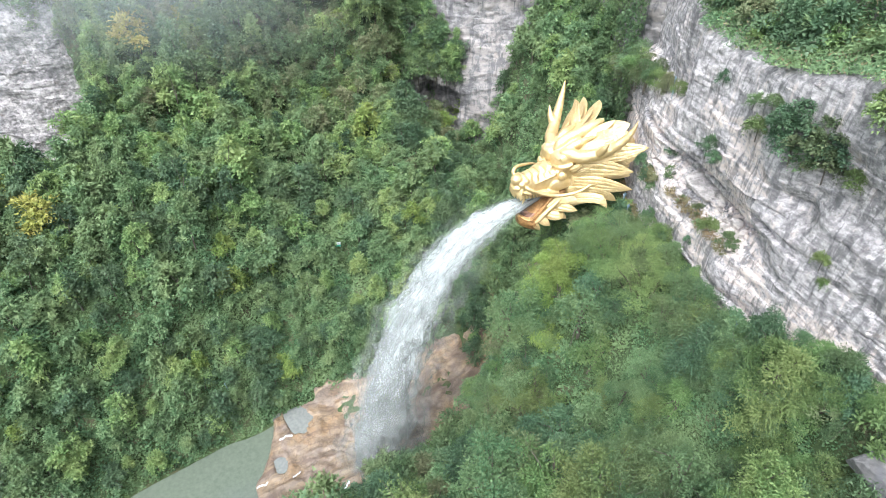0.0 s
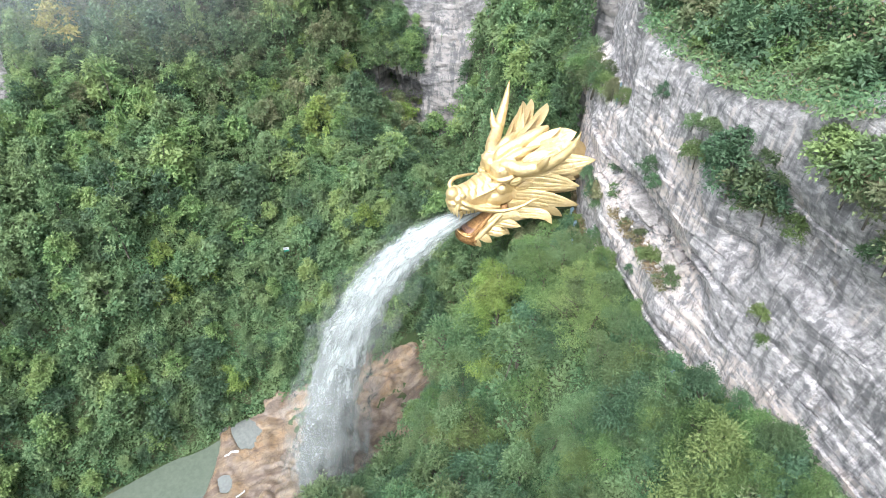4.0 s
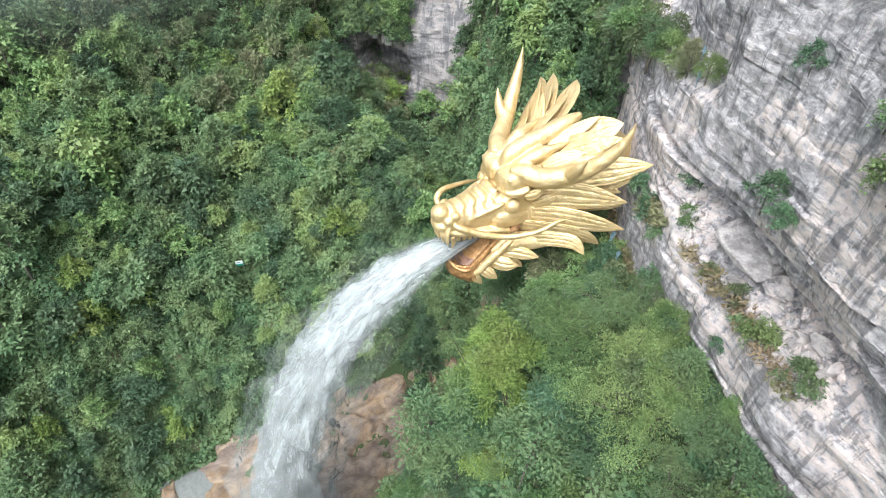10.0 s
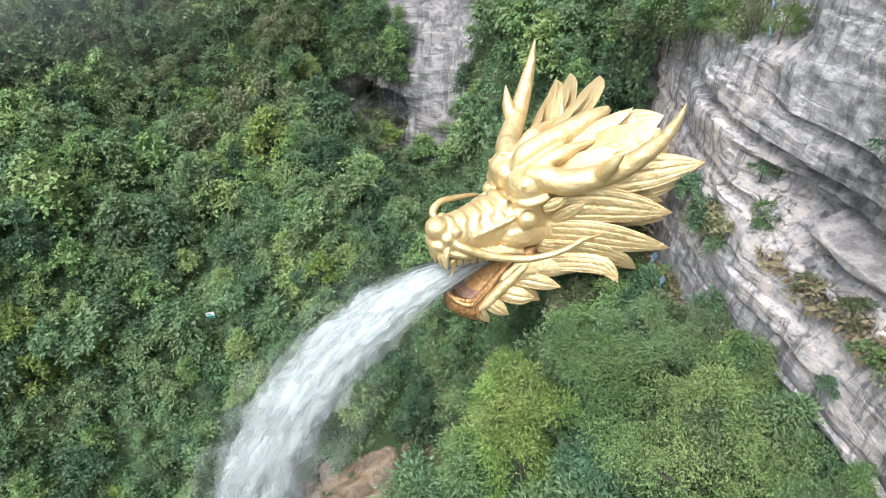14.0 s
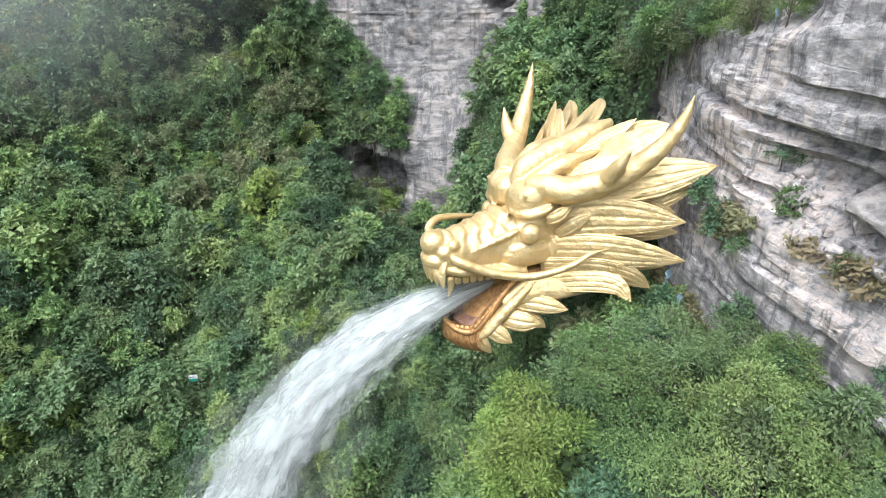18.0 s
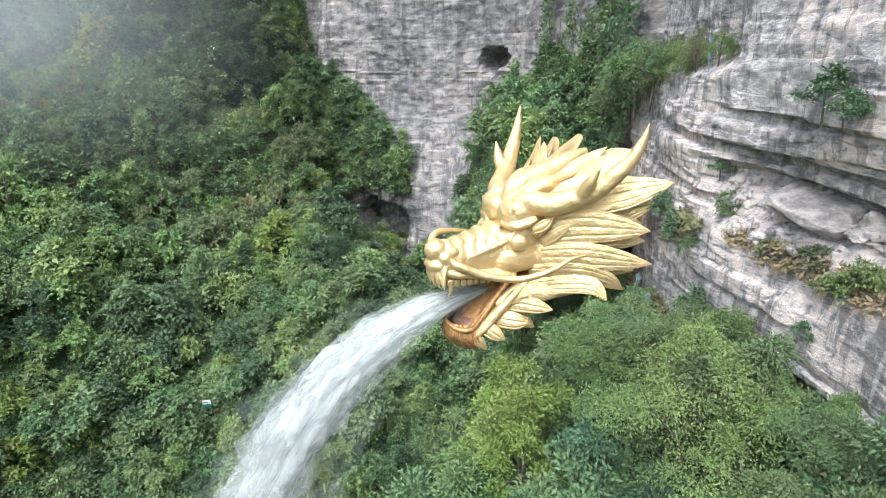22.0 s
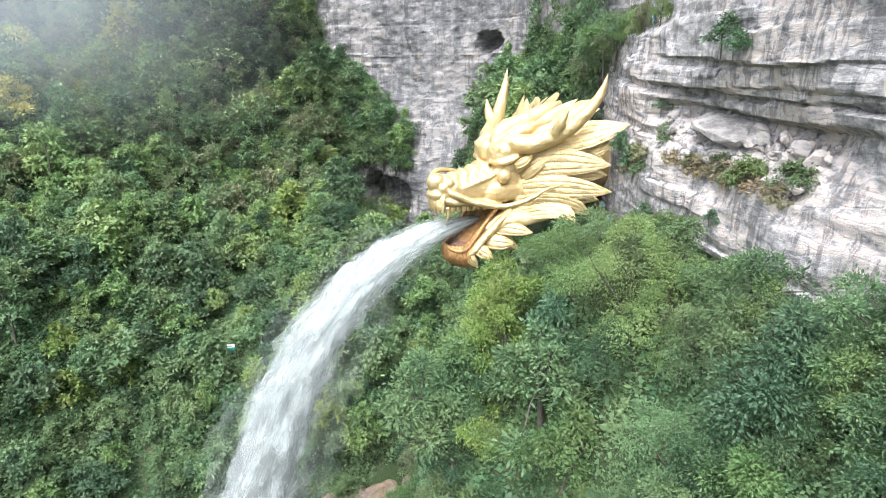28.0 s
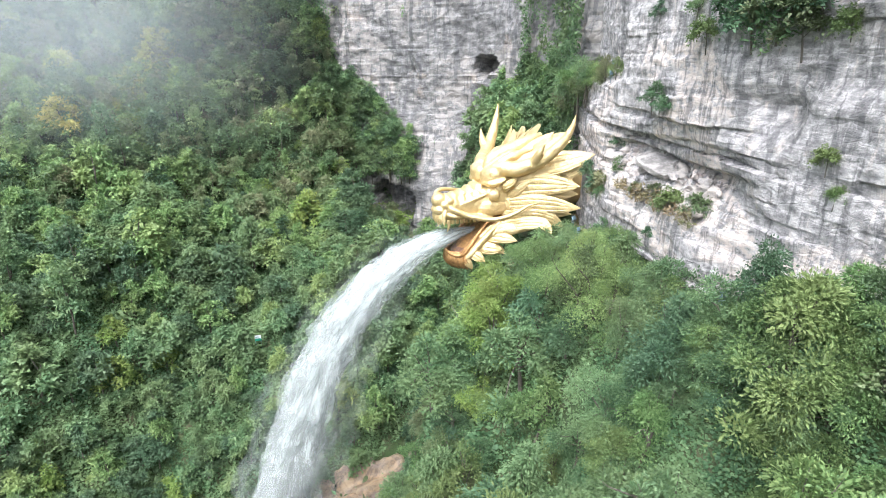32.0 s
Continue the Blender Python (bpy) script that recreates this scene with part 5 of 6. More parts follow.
def build_wall_growth():
    """Grass and low growth on the near wall: along its brow, on the rubble ledge, and in hollows."""
    rng = np.random.default_rng(43)
    q, px, py, nx, ny = smooth_line(WALL, 0.22)
    n = 200000
    Q = rng.uniform(lengths(WALL)[9], lengths(WALL)[17], n)
    Z = np.where(rng.random(n) < 0.25, rng.uniform(83.5, 90, n), rng.uniform(56, 87, n))
    P = np.interp(Q, q, py)
    rough = soft_noise(Q * 0.35, Z * 0.35, 3.0, 4)
    mask = 1.1 * smooth01(Z, wall_top(Q) - 1.0, wall_top(Q) + 0.8) + 0.8 * np.exp(-((P - 38.8) / 3.0) ** 2 - ((Z - 79.4) / 1.9) ** 2) + 0.8 * np.exp(-((P - 32.3) / 2.4) ** 2 - ((Z - 84.2) / 1.6) ** 2) + 0.75 * np.exp(-((Z - 66.7) / 0.9) ** 2) * smooth01(P, 40, 44) * smooth01(P, 60, 54)
    mask += 0.55 * np.exp(-((P - 49) / 1.6) ** 2 - ((Z - 74.0) / 0.7) ** 2) + 0.8 * np.exp(-((P - 59) / 2.2) ** 2 - ((Z - 65.3) / 1.8) ** 2) + 0.8 * smooth01(Z, 61.5, 58.5) + 0.5 * np.exp(-((P - 33.5) / 2.0) ** 2 - ((Z - 71.8) / 0.6) ** 2)
    mask += 1.3 * smooth01(Z, wall_top(Q) - 0.5, wall_top(Q) + 1.0)
    ok = mask + 0.55 * rough > 0.6
    Q, Z, P = Q[ok], Z[ok], P[ok]
    k = len(Q)
    out = near_relief(Q, Z, P) + strata(Q, Z, 3, 0.9, 0.5) - 6.0 * smooth01(Z, wall_top(Q) - 1.0, wall_top(Q) + 3.0) + 0.05 + 0.7 * rng.random(k) ** 2 * (1 + smooth01(Z, 74, 79)) + 1.5 * smooth01(Z, 83, 86) * np.maximum(soft_noise(Q * 0.5, Z * 0.5, 6.0, 3), 0)
    NX, NY = np.interp(Q, q, nx), np.interp(Q, q, ny)
    pos = np.stack([np.interp(Q, q, px) + NX * out, P + NY * out, Z], -1)
    axis = np.stack([NX * 0.6, NY * 0.6, 0.5 - rng.random(k)], -1) + rng.normal(size=(k, 3)) * 0.5
    axis /= np.linalg.norm(axis, axis=1)[:, None]
    wide = np.cross(axis, np.stack([NX, NY, np.full(k, 0.8)], -1) + rng.normal(size=(k, 3)) * 0.3)
    wide /= np.linalg.norm(wide, axis=1)[:, None] + 1e-9
    s = 0.3 * (0.5 + rng.random(k))[:, None]
    V = np.stack([pos - axis * s * 0.5, pos + wide * s * 0.2, pos + axis * s * 0.6, pos - wide * s * 0.2], 1).reshape(-1, 4, 3)
    high = (Z > 76) & (rng.random(k) < 0.92)
    for name, sel, mat, label in (("ledge_grass", ~high, GRASS, "dry green and russet grass on the cliff ledges"), ("brow_shrubs", high, LEAF, "green scrub hanging over the cliff's brow")):
        W = V[sel].reshape(-1, 3)
        tagged(new(name, mesh_of(name, W, np.arange(len(W)).reshape(-1, 4), [mat], False)), label, "grass", kind="stuff")


build_wall_growth()


# ---- the golden dragon's head ----
def dragon_frame():
    f = Vector((-0.893, -0.45, 0)).normalized()
    r = Vector((0.45, -0.893, 0)).normalized()
    m = Matrix.Identity(4)
    for i in range(3):
        m[i][0], m[i][1], m[i][2] = f[i], r[i], (0, 0, 1)[i]
    m.translation = (19.2, 66.15, 63.0)
    return m


class Sculpt:
    """Gathers the pieces of one statue: points along u (forward), v (its side), w (up)."""
    def __init__(self):
        self.v, self.f, self.m, self.n = [], [], [], 0

    def add(self, V, F, slot=0):
        V = np.asarray(V, float).reshape(-1, 3)
        self.v.append(V)
        self.f += [tuple(int(i) + self.n for i in q) for q in F]
        self.m += [slot] * len(F)
        self.n += len(V)

    def both(self, V, F, slot=0):
        V = np.asarray(V, float).reshape(-1, 3)
        self.add(V, F, slot)
        self.add(V * (1, -1, 1), [tuple(reversed(tuple(q))) for q in F], slot)


def spline(points, n):
    """Catmull-Rom through the points, n samples."""
    P = np.array(points, float)
    P = np.vstack([2 * P[0] - P[1], P, 2 * P[-1] - P[-2]])
    t = np.linspace(0, len(P) - 3 - 1e-6, n)
    i = t.astype(int)
    f = (t - i)[:, None]
    a, b, c, d = P[i], P[i + 1], P[i + 2], P[i + 3]
    return 0.5 * (2 * b + (c - a) * f + (2 * a - 5 * b + 4 * c - d) * f ** 2 + (3 * b - a - 3 * c + d) * f ** 3)


def limb(points, radii, n=18, sides=12, flat=1.0, side_dir=(0, 0, 1), groove=0.0, teeth=6):
    """A tapering rounded form along a line. flat: thickness against width; side_dir: the way its thin side faces; groove: lengthwise flutes."""
    P = spline(points, n)
    r = np.interp(np.linspace(0, 1, n), np.linspace(0, 1, len(radii)), radii)
    T = np.gradient(P, axis=0)
    T /= np.linalg.norm(T, axis=1)[:, None] + 1e-9
    B = np.array(side_dir, float)[None] - T * (T @ np.array(side_dir, float))[:, None]
    B /= np.linalg.norm(B, axis=1)[:, None] + 1e-9
    A = np.cross(T, B)
    th = np.linspace(0, 2 * math.pi, sides, endpoint=False)
    wob = 1 + groove * np.cos(th * teeth)
    V = P[:, None] + r[:, None, None] * (A[:, None] * (np.cos(th) * (0.5 + 0.5 * wob))[None, :, None] + B[:, None] * (np.sin(th) * flat * wob)[None, :, None])
    F = [tuple(q) for q in grid_faces(n, sides, True)]
    F.append(tuple(range(sides))[::-1])
    F.append(tuple((n - 1) * sides + k for k in range(sides)))
    return V.reshape(-1, 3), F


def ball(c, r, seg=16, rings=10):
    ph = np.linspace(0.06, math.pi - 0.06, rings)[:, None]
    th = np.linspace(0, 2 * math.pi, seg, endpoint=False)[None]
    V = np.stack([c[0] + r[0] * np.sin(ph) * np.cos(th), c[1] + r[1] * np.sin(ph) * np.sin(th), c[2] + r[2] * np.cos(ph) + 0 * th], -1)
    F = [tuple(q) for q in grid_faces(rings, seg, True)]
    F += [tuple(range(seg))[::-1], tuple((rings - 1) * seg + k for k in range(seg))]
    return V.reshape(-1, 3), F


def loft(rows, sides=28, power=2.4):
    """Cross-sections along u: (u, half width, bottom, top, middle v)."""
    V = []
    th = np.linspace(0, 2 * math.pi, sides, endpoint=False)
    c, s = np.cos(th), np.sin(th)
    k = 2.0 / power
    for u, hw, lo, hi in rows:
        V.append(np.stack([np.full(sides, u), hw * np.sign(c) * np.abs(c) ** k, (lo + hi) / 2 + (hi - lo) / 2 * np.sign(s) * np.abs(s) ** k], -1))
    F = [tuple(q) for q in grid_faces(len(rows), sides, True)]
    F += [tuple(range(sides))[::-1], tuple((len(rows) - 1) * sides + i for i in range(sides))]
    return np.array(V).reshape(-1, 3), F


def petal(points, width, flat=0.34, facing=(0.7, 0.7, 0.15), lines=5, n=22):
    """A flame-shaped lock: broad, pointed, with incised lines on both faces."""
    P = spline(points, n)
    f = np.linspace(0, 1, n)
    r = width * np.interp(f, [0, 0.15, 0.4, 0.65, 0.82, 0.93, 1.0], [0.75, 0.9, 1.0, 0.92, 0.62, 0.28, 0.01])
    T = np.gradient(P, axis=0)
    T /= np.linalg.norm(T, axis=1)[:, None] + 1e-9
    d = np.array(facing, float)
    B = d[None] - T * (T @ d)[:, None]
    B /= np.linalg.norm(B, axis=1)[:, None] + 1e-9
    A = np.cross(T, B)
    sides = 12 * lines
    th = np.linspace(0, 2 * math.pi, sides, endpoint=False)
    cut = np.where(np.arange(sides) % 6 == 0, 0.55, 1.0)
    across, out = np.cos(th), np.sin(th)
    out = np.sign(out) * np.abs(out) ** 0.8 * cut
    V = P[:, None] + r[:, None, None] * (A[:, None] * across[None, :, None] + B[:, None] * (out * flat)[None, :, None])
    F = [tuple(q) for q in grid_faces(n, sides, True)]
    F.append(tuple(range(sides))[::-1])
    return V.reshape(-1, 3), F


def block(c, half, turn=0.0):
    """A small rounded block: a tooth or a scale."""
    V, F = ball((0, 0, 0), (1, 1, 1), 10, 7)
    V = np.sign(V) * np.abs(V) ** 0.42 * np.array(half)
    ct, st = math.cos(turn), math.sin(turn)
    V = np.stack([V[:, 0] * ct - V[:, 2] * st, V[:, 1], V[:, 0] * st + V[:, 2] * ct], -1)
    return V + np.array(c), F


def fused(pieces, size, rounds):
    """The pieces melted into one skin, as a sculptor would join them."""
    ob = new("clay", mesh_of("clay", np.concatenate(pieces.v), pieces.f, []))
    rm = ob.modifiers.new("skin", "REMESH")
    rm.mode, rm.voxel_size = "VOXEL", size
    sm = ob.modifiers.new("soft", "SMOOTH")
    sm.factor, sm.iterations = 0.5, rounds
    me = bpy.data.meshes.new_from_object(ob.evaluated_get(bpy.context.evaluated_depsgraph_get()))
    co = np.empty(len(me.vertices) * 3, np.float32)
    me.vertices.foreach_get("co", co)
    F = [tuple(p.vertices) for p in me.polygons]
    clay = ob.data
    bpy.data.objects.remove(ob)
    bpy.data.meshes.remove(clay)
    bpy.data.meshes.remove(me)
    return co.reshape(-1, 3).astype(float), F


def build_dragon():
    s = Sculpt()
    whole = s
    s = Sculpt()
    # skull, bridge of the nose and upper jaw
    u = np.linspace(-6.5, 11.5, 110)
    hw = np.interp(u, [-6.5, -2, 0, 3, 4.5, 5.5, 6.5, 7.5, 8.5, 10, 11, 11.5], [2.2, 2.5, 2.7, 2.6, 2.45, 2.25, 2.0, 1.75, 1.55, 1.35, 1.15, 0.5])
    lo = np.interp(u, [-6.5, 0, 3, 5, 7, 9, 10.5, 11.5], [-2.0, -2.6, -2.4, -2.0, -1.8, -1.95, -1.95, -1.2])
    hi = np.interp(u, [-6.5, -2, 0, 3, 4.6, 5.6, 6.4, 7.2, 8.5, 10, 11, 11.5], [2.5, 4.2, 4.6, 4.3, 3.6, 2.2, 1.3, 1.1, 0.85, 0.6, 0.35, -0.2])
    hi = hi + 0.16 * np.sin((u - 6.3) * 2 * math.pi / 0.82) * smooth01(u, 6.3, 6.8) * smooth01(u, 10.6, 10.0)
    s.add(*loft(list(zip(u, hw, lo, hi)), 36, 2.6))
    # saddle-shaped ribs over the bridge of the nose
    for i in range(5):
        f = i / 4
        x, h, w = 10.35 - 3.5 * f, 0.42 + 0.85 * f ** 1.4, 0.62 + 0.4 * f
        s.add(*limb([(x - 0.12, -w * 1.15, h - 0.42), (x, -w * 0.7, h - 0.08), (x + 0.05, 0, h + 0.02), (x, w * 0.7, h - 0.08), (x - 0.12, w * 1.15, h - 0.42)], [0.16, 0.4, 0.44, 0.4, 0.16], 18, 12))
    # upper lip, fold from the nose to the cheek
    s.both(*limb([(11.0, 0.6, -1.1), (10.0, 1.25, -1.3), (8.6, 1.5, -1.5), (7.2, 1.9, -1.6), (6.0, 2.2, -1.9)], [0.42, 0.45, 0.34, 0.34, 0.25], 24, 12, 0.8))
    # cheeks, brows, eyes, nose
    V, F = ball((0, 0, 0), (1, 1, 1), 40, 24)
    V = np.sign(V) * np.abs(V) ** 0.74
    V[:, 1] = V[:, 1] + 0.22 * V[:, 0] * -1
    s.both(V * (1.75, 0.95, 0.92) + (5.75, 1.5, -0.8), F)
    s.both(*limb([(9.9, 1.2, -0.35), (8.6, 1.4, 0.0), (7.4, 1.62, 0.42), (6.5, 1.8, 0.75)], [0.08, 0.2, 0.24, 0.12], 20, 12))
    s.both(*limb([(4.5, 2.35, 0.35), (4.3, 2.55, -0.6), (4.3, 2.5, -1.6)], [0.1, 0.26, 0.14], 14, 10))
    V, F = ball((0, 0, 0), (1, 1, 1), 48, 30)
    V = np.sign(V) * np.abs(V) ** 0.7
    V[:, 1] = V[:, 1] - 0.25 * V[:, 0]
    V[:, 2] = V[:, 2] + 0.18 * np.maximum(V[:, 1], 0) - 0.12 * V[:, 0]
    s.both(V * (1.5, 1.25, 1.05) + (5.15, 1.3, 2.4), F)
    s.both(*limb([(6.6, 0.9, 1.75), (6.25, 1.9, 1.72), (5.6, 2.5, 1.9), (4.9, 2.85, 2.3)], [0.2, 0.3, 0.3, 0.12], 18, 12))
    s.both(*limb([(6.0, 1.6, 2.6), (6.25, 1.9, 2.75), (6.35, 2.1, 3.05)], [0.3, 0.2, 0.04], 10, 10))
    whole.both(*ball((5.95, 2.22, 0.62), (0.6, 0.58, 0.62), 28, 18))
    s.add(*ball((11.15, 0.0, 0.25), (0.8, 0.78, 0.78), 24, 16))
    s.add(*ball((11.2, 0.0, -0.75), (0.7, 1.0, 0.55), 24, 16))
    s.both(*ball((10.85, 0.8, -0.2), (0.44, 0.4, 0.42), 18, 12))
    s.both(*ball((10.35, 0.95, 0.25), (0.4, 0.35, 0.36), 16, 10))
    # horns, each with a prong
    s.both(*limb([(5.7, 1.2, 3.2), (4.9, 2.2, 3.3), (4.05, 3.3, 3.3), (2.3, 5.0, 4.35), (0.95, 6.2, 6.0), (0.25, 6.75, 7.5), (-0.05, 6.95, 8.9)], [0.5, 0.78, 0.82, 0.68, 0.5, 0.3, 0.03], 36, 18))
    s.both(*limb([(2.95, 4.9, 4.3), (2.95, 5.35, 5.0), (2.85, 5.75, 5.6), (2.75, 6.15, 6.3)], [0.5, 0.42, 0.24, 0.02], 16, 12))
    # crest along the crown
    s.add(*limb([(5.6, 0.0, 2.9), (4.9, 0.0, 3.9), (2.6, 0.2, 4.7), (0.5, 0.4, 5.5), (-0.8, 0.6, 6.1)], [0.45, 0.72, 0.82, 0.7, 0.25], 28, 16))
    s.both(*limb([(5.3, 0.9, 3.2), (3.4, 1.5, 4.2), (1.2, 2.0, 4.9)], [0.4, 0.62, 0.1], 20, 12))
    V, F = fused(s, 0.085, 5)
    s = whole
    s.add(V, F)
    # leaf-shaped ears and lashes
    s.both(*petal([(4.3, 2.6, 0.4), (3.8, 3.3, 1.1), (3.15, 4.1, 2.0)], 0.42, 0.3, (0.6, 0.75, 0.2), 3))
    s.both(*petal([(4.9, 2.5, 1.0), (4.5, 3.0, 1.7), (4.1, 3.5, 2.5)], 0.34, 0.4, (0.6, 0.75, 0.2), 3))
    s.both(*petal([(5.1, 2.6, 1.45), (4.6, 3.0, 1.8), (4.1, 3.4, 2.4)], 0.42, 0.5, (0.6, 0.75, 0.2), 3))
    # whiskers
    s.add(*limb([(10.5, 0.9, -0.35), (10.2, 1.5, -0.6), (8.45, 2.3, -1.36), (6.32, 3.2, -1.67), (4.56, 4.2, -1.0), (3.4, 4.6, -0.3), (2.3, 4.9, -0.05)], [0.24, 0.3, 0.27, 0.24, 0.2, 0.14, 0.02], 44, 12))
    s.add(*limb([(10.7, -0.8, 0.0), (10.75, -1.5, 0.45), (10.0, -2.0, 0.75), (8.8, -2.3, 0.6), (7.2, -2.7, 0.2), (5.8, -3.2, -0.4)], [0.24, 0.25, 0.23, 0.2, 0.16, 0.03], 36, 12))
    # locks of the mane: outer row on both sides
    locks = [
        ([(2.8, 2.6, 3.1), (0.7, 4.8, 3.8), (-2.5, 7.2, 4.85)], 1.0, (0.6, 0.7, 0.35)),
        ([(3.4, 2.6, 2.4), (1.7, 4.2, 2.8), (-1.38, 5.95, 1.9)], 0.72, (0.7, 0.7, 0.2)),
        ([(4.5, 2.1, 1.0), (2.3, 4.2, 1.75), (-1.2, 6.95, 1.7)], 1.02, (0.7, 0.7, 0.15)),
        ([(4.8, 2.0, -0.75), (2.4, 4.6, -0.25), (-0.9, 7.65, -0.35)], 0.86, (0.7, 0.7, 0.05)),
        ([(4.9, 2.1, -1.8), (2.8, 4.5, -1.4), (1.2, 5.7, -1.75), (0.14, 6.4, -2.45)], 0.62, (0.7, 0.7, -0.05)),
        ([(5.6, 2.0, -3.0), (3.4, 4.3, -2.2), (2.1, 5.6, -2.15), (1.6, 6.5, -2.95)], 0.55, (0.6, 0.6, 0.3)),
        ([(1.6, 1.3, 4.2), (1.0, 2.4, 5.1), (0.0, 3.5, 6.25)], 0.52, (0.5, 0.3, 0.7)),
        ([(2.0, 2.2, 3.9), (0.8, 3.6, 5.0), (-0.74, 5.0, 6.45)], 0.62, (0.5, 0.5, 0.6)),
        ([(0.5, 1.3, 4.5), (-1.6, 2.4, 5.7), (-3.35, 3.55, 6.6)], 0.95, (0.6, 0.2, 0.7)),
        ([(0.6, 2.3, 3.9), (-1.4, 4.5, 4.9), (-3.07, 6.4, 6.0)], 0.95, (0.6, 0.4, 0.6)),
        ([(0.6, 2.6, 3.3), (-1.3, 5.3, 4.3), (-2.9, 7.9, 5.1)], 0.85, (0.6, 0.5, 0.5)),
        ([(1.8, 1.9, 4.0), (0.2, 3.2, 5.0), (-1.6, 4.6, 5.9)], 0.6, (0.6, 0.3, 0.65)),
        ([(2.4, 0.9, 4.5), (0.8, 1.5, 5.3), (-1.4, 2.0, 6.5)], 0.5, (0.4, 0.3, 0.8)),
        ([(3.4, 1.9, 3.4), (2.3, 2.8, 4.2), (1.0, 3.8, 5.0)], 0.5, (0.5, 0.5, 0.6)),
        ([(3.0, 2.4, 0.3), (1.0, 4.2, 0.8), (-1.6, 6.2, 0.7)], 0.8, (0.7, 0.7, 0.1)),
        ([(3.0, 2.4, 1.9), (0.6, 4.4, 2.4), (-2.2, 6.3, 3.3)], 0.85, (0.7, 0.7, 0.2)),
        ([(3.2, 2.4, -1.2), (1.2, 4.4, -1.0), (-0.8, 6.3, -1.3)], 0.7, (0.7, 0.7, 0.0)),
        ([(4.2, 2.2, -2.6), (2.4, 3.9, -2.3), (0.6, 5.3, -3.1)], 0.6, (0.7, 0.6, 0.0)),
    ]
    for i, (points, width, facing) in enumerate(locks):
        V, F = petal(points, width * 1.2, 0.17, facing, 6)
        if i in (9, 10):
            s.add(V * (1, -1, 1), [q[::-1] for q in F])
        elif i == 8:
            s.add(V * (1, -1, 1), [q[::-1] for q in F])
            s.add(V * (0.72, 1, 0.97), F)
        else:
            s.both(V, F)
    # teeth
    for i in range(9):
        f = i / 8
        s.both(*block((10.6 - 3.6 * f, 1.0 + 0.75 * f ** 0.7, -1.95), (0.18, 0.12, 0.22)))
    s.both(*limb([(10.5, 0.95, -1.7), (10.55, 1.05, -2.4), (10.75, 1.05, -3.0)], [0.24, 0.16, 0.01], 10, 10))
    # beard locks hanging round the upper lip
    for v in (-1.0, -0.6, -0.2, 0.2, 0.6, 1.0):
        s.add(*petal([(11.25 - 0.3 * abs(v), v, -0.6), (11.55 - 0.35 * abs(v), v * 1.15, -1.4), (11.5 - 0.35 * abs(v), v * 1.3, -2.25)], 0.26, 0.5, (1, v * 0.5, 0), 3, 12))
    # lower jaw, gaping
    s.add(*limb([(3.6, 0, -2.4), (5.0, 0, -3.3), (6.6, 0, -4.6), (8.2, 0, -5.9), (9.3, 0, -6.25), (9.8, 0, -6.05)], [1.9, 1.95, 1.95, 1.75, 1.3, 0.6], 36, 28, 0.62, (0.62, 0, 0.78)), 1)
    s.add(*limb([(4.6, 0, -2.1), (5.6, 0, -2.95), (7.2, 0, -4.35), (8.9, 0, -5.6), (9.6, 0, -5.8)], [1.3, 1.45, 1.45, 1.3, 0.8], 24, 20, 0.3, (0.65, 0, 0.76)), 2)
    s.add(*limb([(5.0, 0, -2.9), (6.6, 0, -3.9), (8.2, 0, -5.15), (9.0, 0, -5.4)], [0.7, 0.8, 0.65, 0.1], 20, 16, 0.3, (0.65, 0, 0.76)), 2)
    s.both(*limb([(6.4, 1.95, -2.2), (7.4, 1.85, -3.3), (8.6, 1.7, -4.9), (9.35, 1.5, -5.6), (10.0, 0.9, -5.6), (10.35, 0.0, -5.35)], [0.14, 0.18, 0.2, 0.22, 0.2, 0.2], 36, 10), 1)
    for i in range(12):
        f = i / 11
        s.both(*block((6.75 + 2.6 * f, 1.84 - 0.3 * f, -2.5 - 3.0 * f), (0.2, 0.2, 0.15), -0.9), 1)
    s.both(*limb([(5.2, 2.35, -2.35), (6.2, 2.3, -3.1), (7.5, 2.1, -4.4), (8.5, 1.85, -5.6), (9.0, 1.6, -6.1)], [0.3, 0.44, 0.46, 0.42, 0.2], 24, 12, 0.8))
    s.both(*limb([(7.4, 1.9, -3.9), (6.0, 2.4, -3.2), (4.4, 3.3, -2.9), (2.8, 4.4, -2.7)], [0.45, 0.75, 0.7, 0.3], 26, 14, 0.5, (0.6, 0.6, 0.3)))
    # fringe under the chin, leaf locks along the jaw
    for i in range(17):
        v = -1.68 + 0.21 * i
        k = 1 - 0.055 * v * v
        s.add(*petal([(9.3 * k + 1.0, v * 0.9, -5.3), (9.35 * k + 1.05, v * 1.08, -6.3), (8.75 * k + 0.9, v * 1.15, -7.3)], 0.26, 0.6, (1, v * 0.6, 0), 3, 12), 1)
    for points, width in (([(8.5, 1.6, -5.1), (8.0, 2.3, -5.6), (7.3, 3.0, -6.15)], 0.58), ([(9.0, 1.4, -5.6), (8.8, 1.9, -6.3), (8.3, 2.2, -7.1)], 0.42),
                          ([(7.6, 1.7, -4.8), (6.7, 2.7, -4.9), (5.6, 3.45, -5.0)], 0.68), ([(6.8, 1.9, -3.8), (5.6, 3.1, -3.75), (4.2, 4.2, -4.0)], 0.62),
                          ([(6.8, 1.8, -4.6), (5.8, 2.6, -5.0), (5.0, 3.2, -5.6)], 0.55)):
        s.both(*petal(points, width, 0.36, (0.65, 0.65, 0.3), 4))
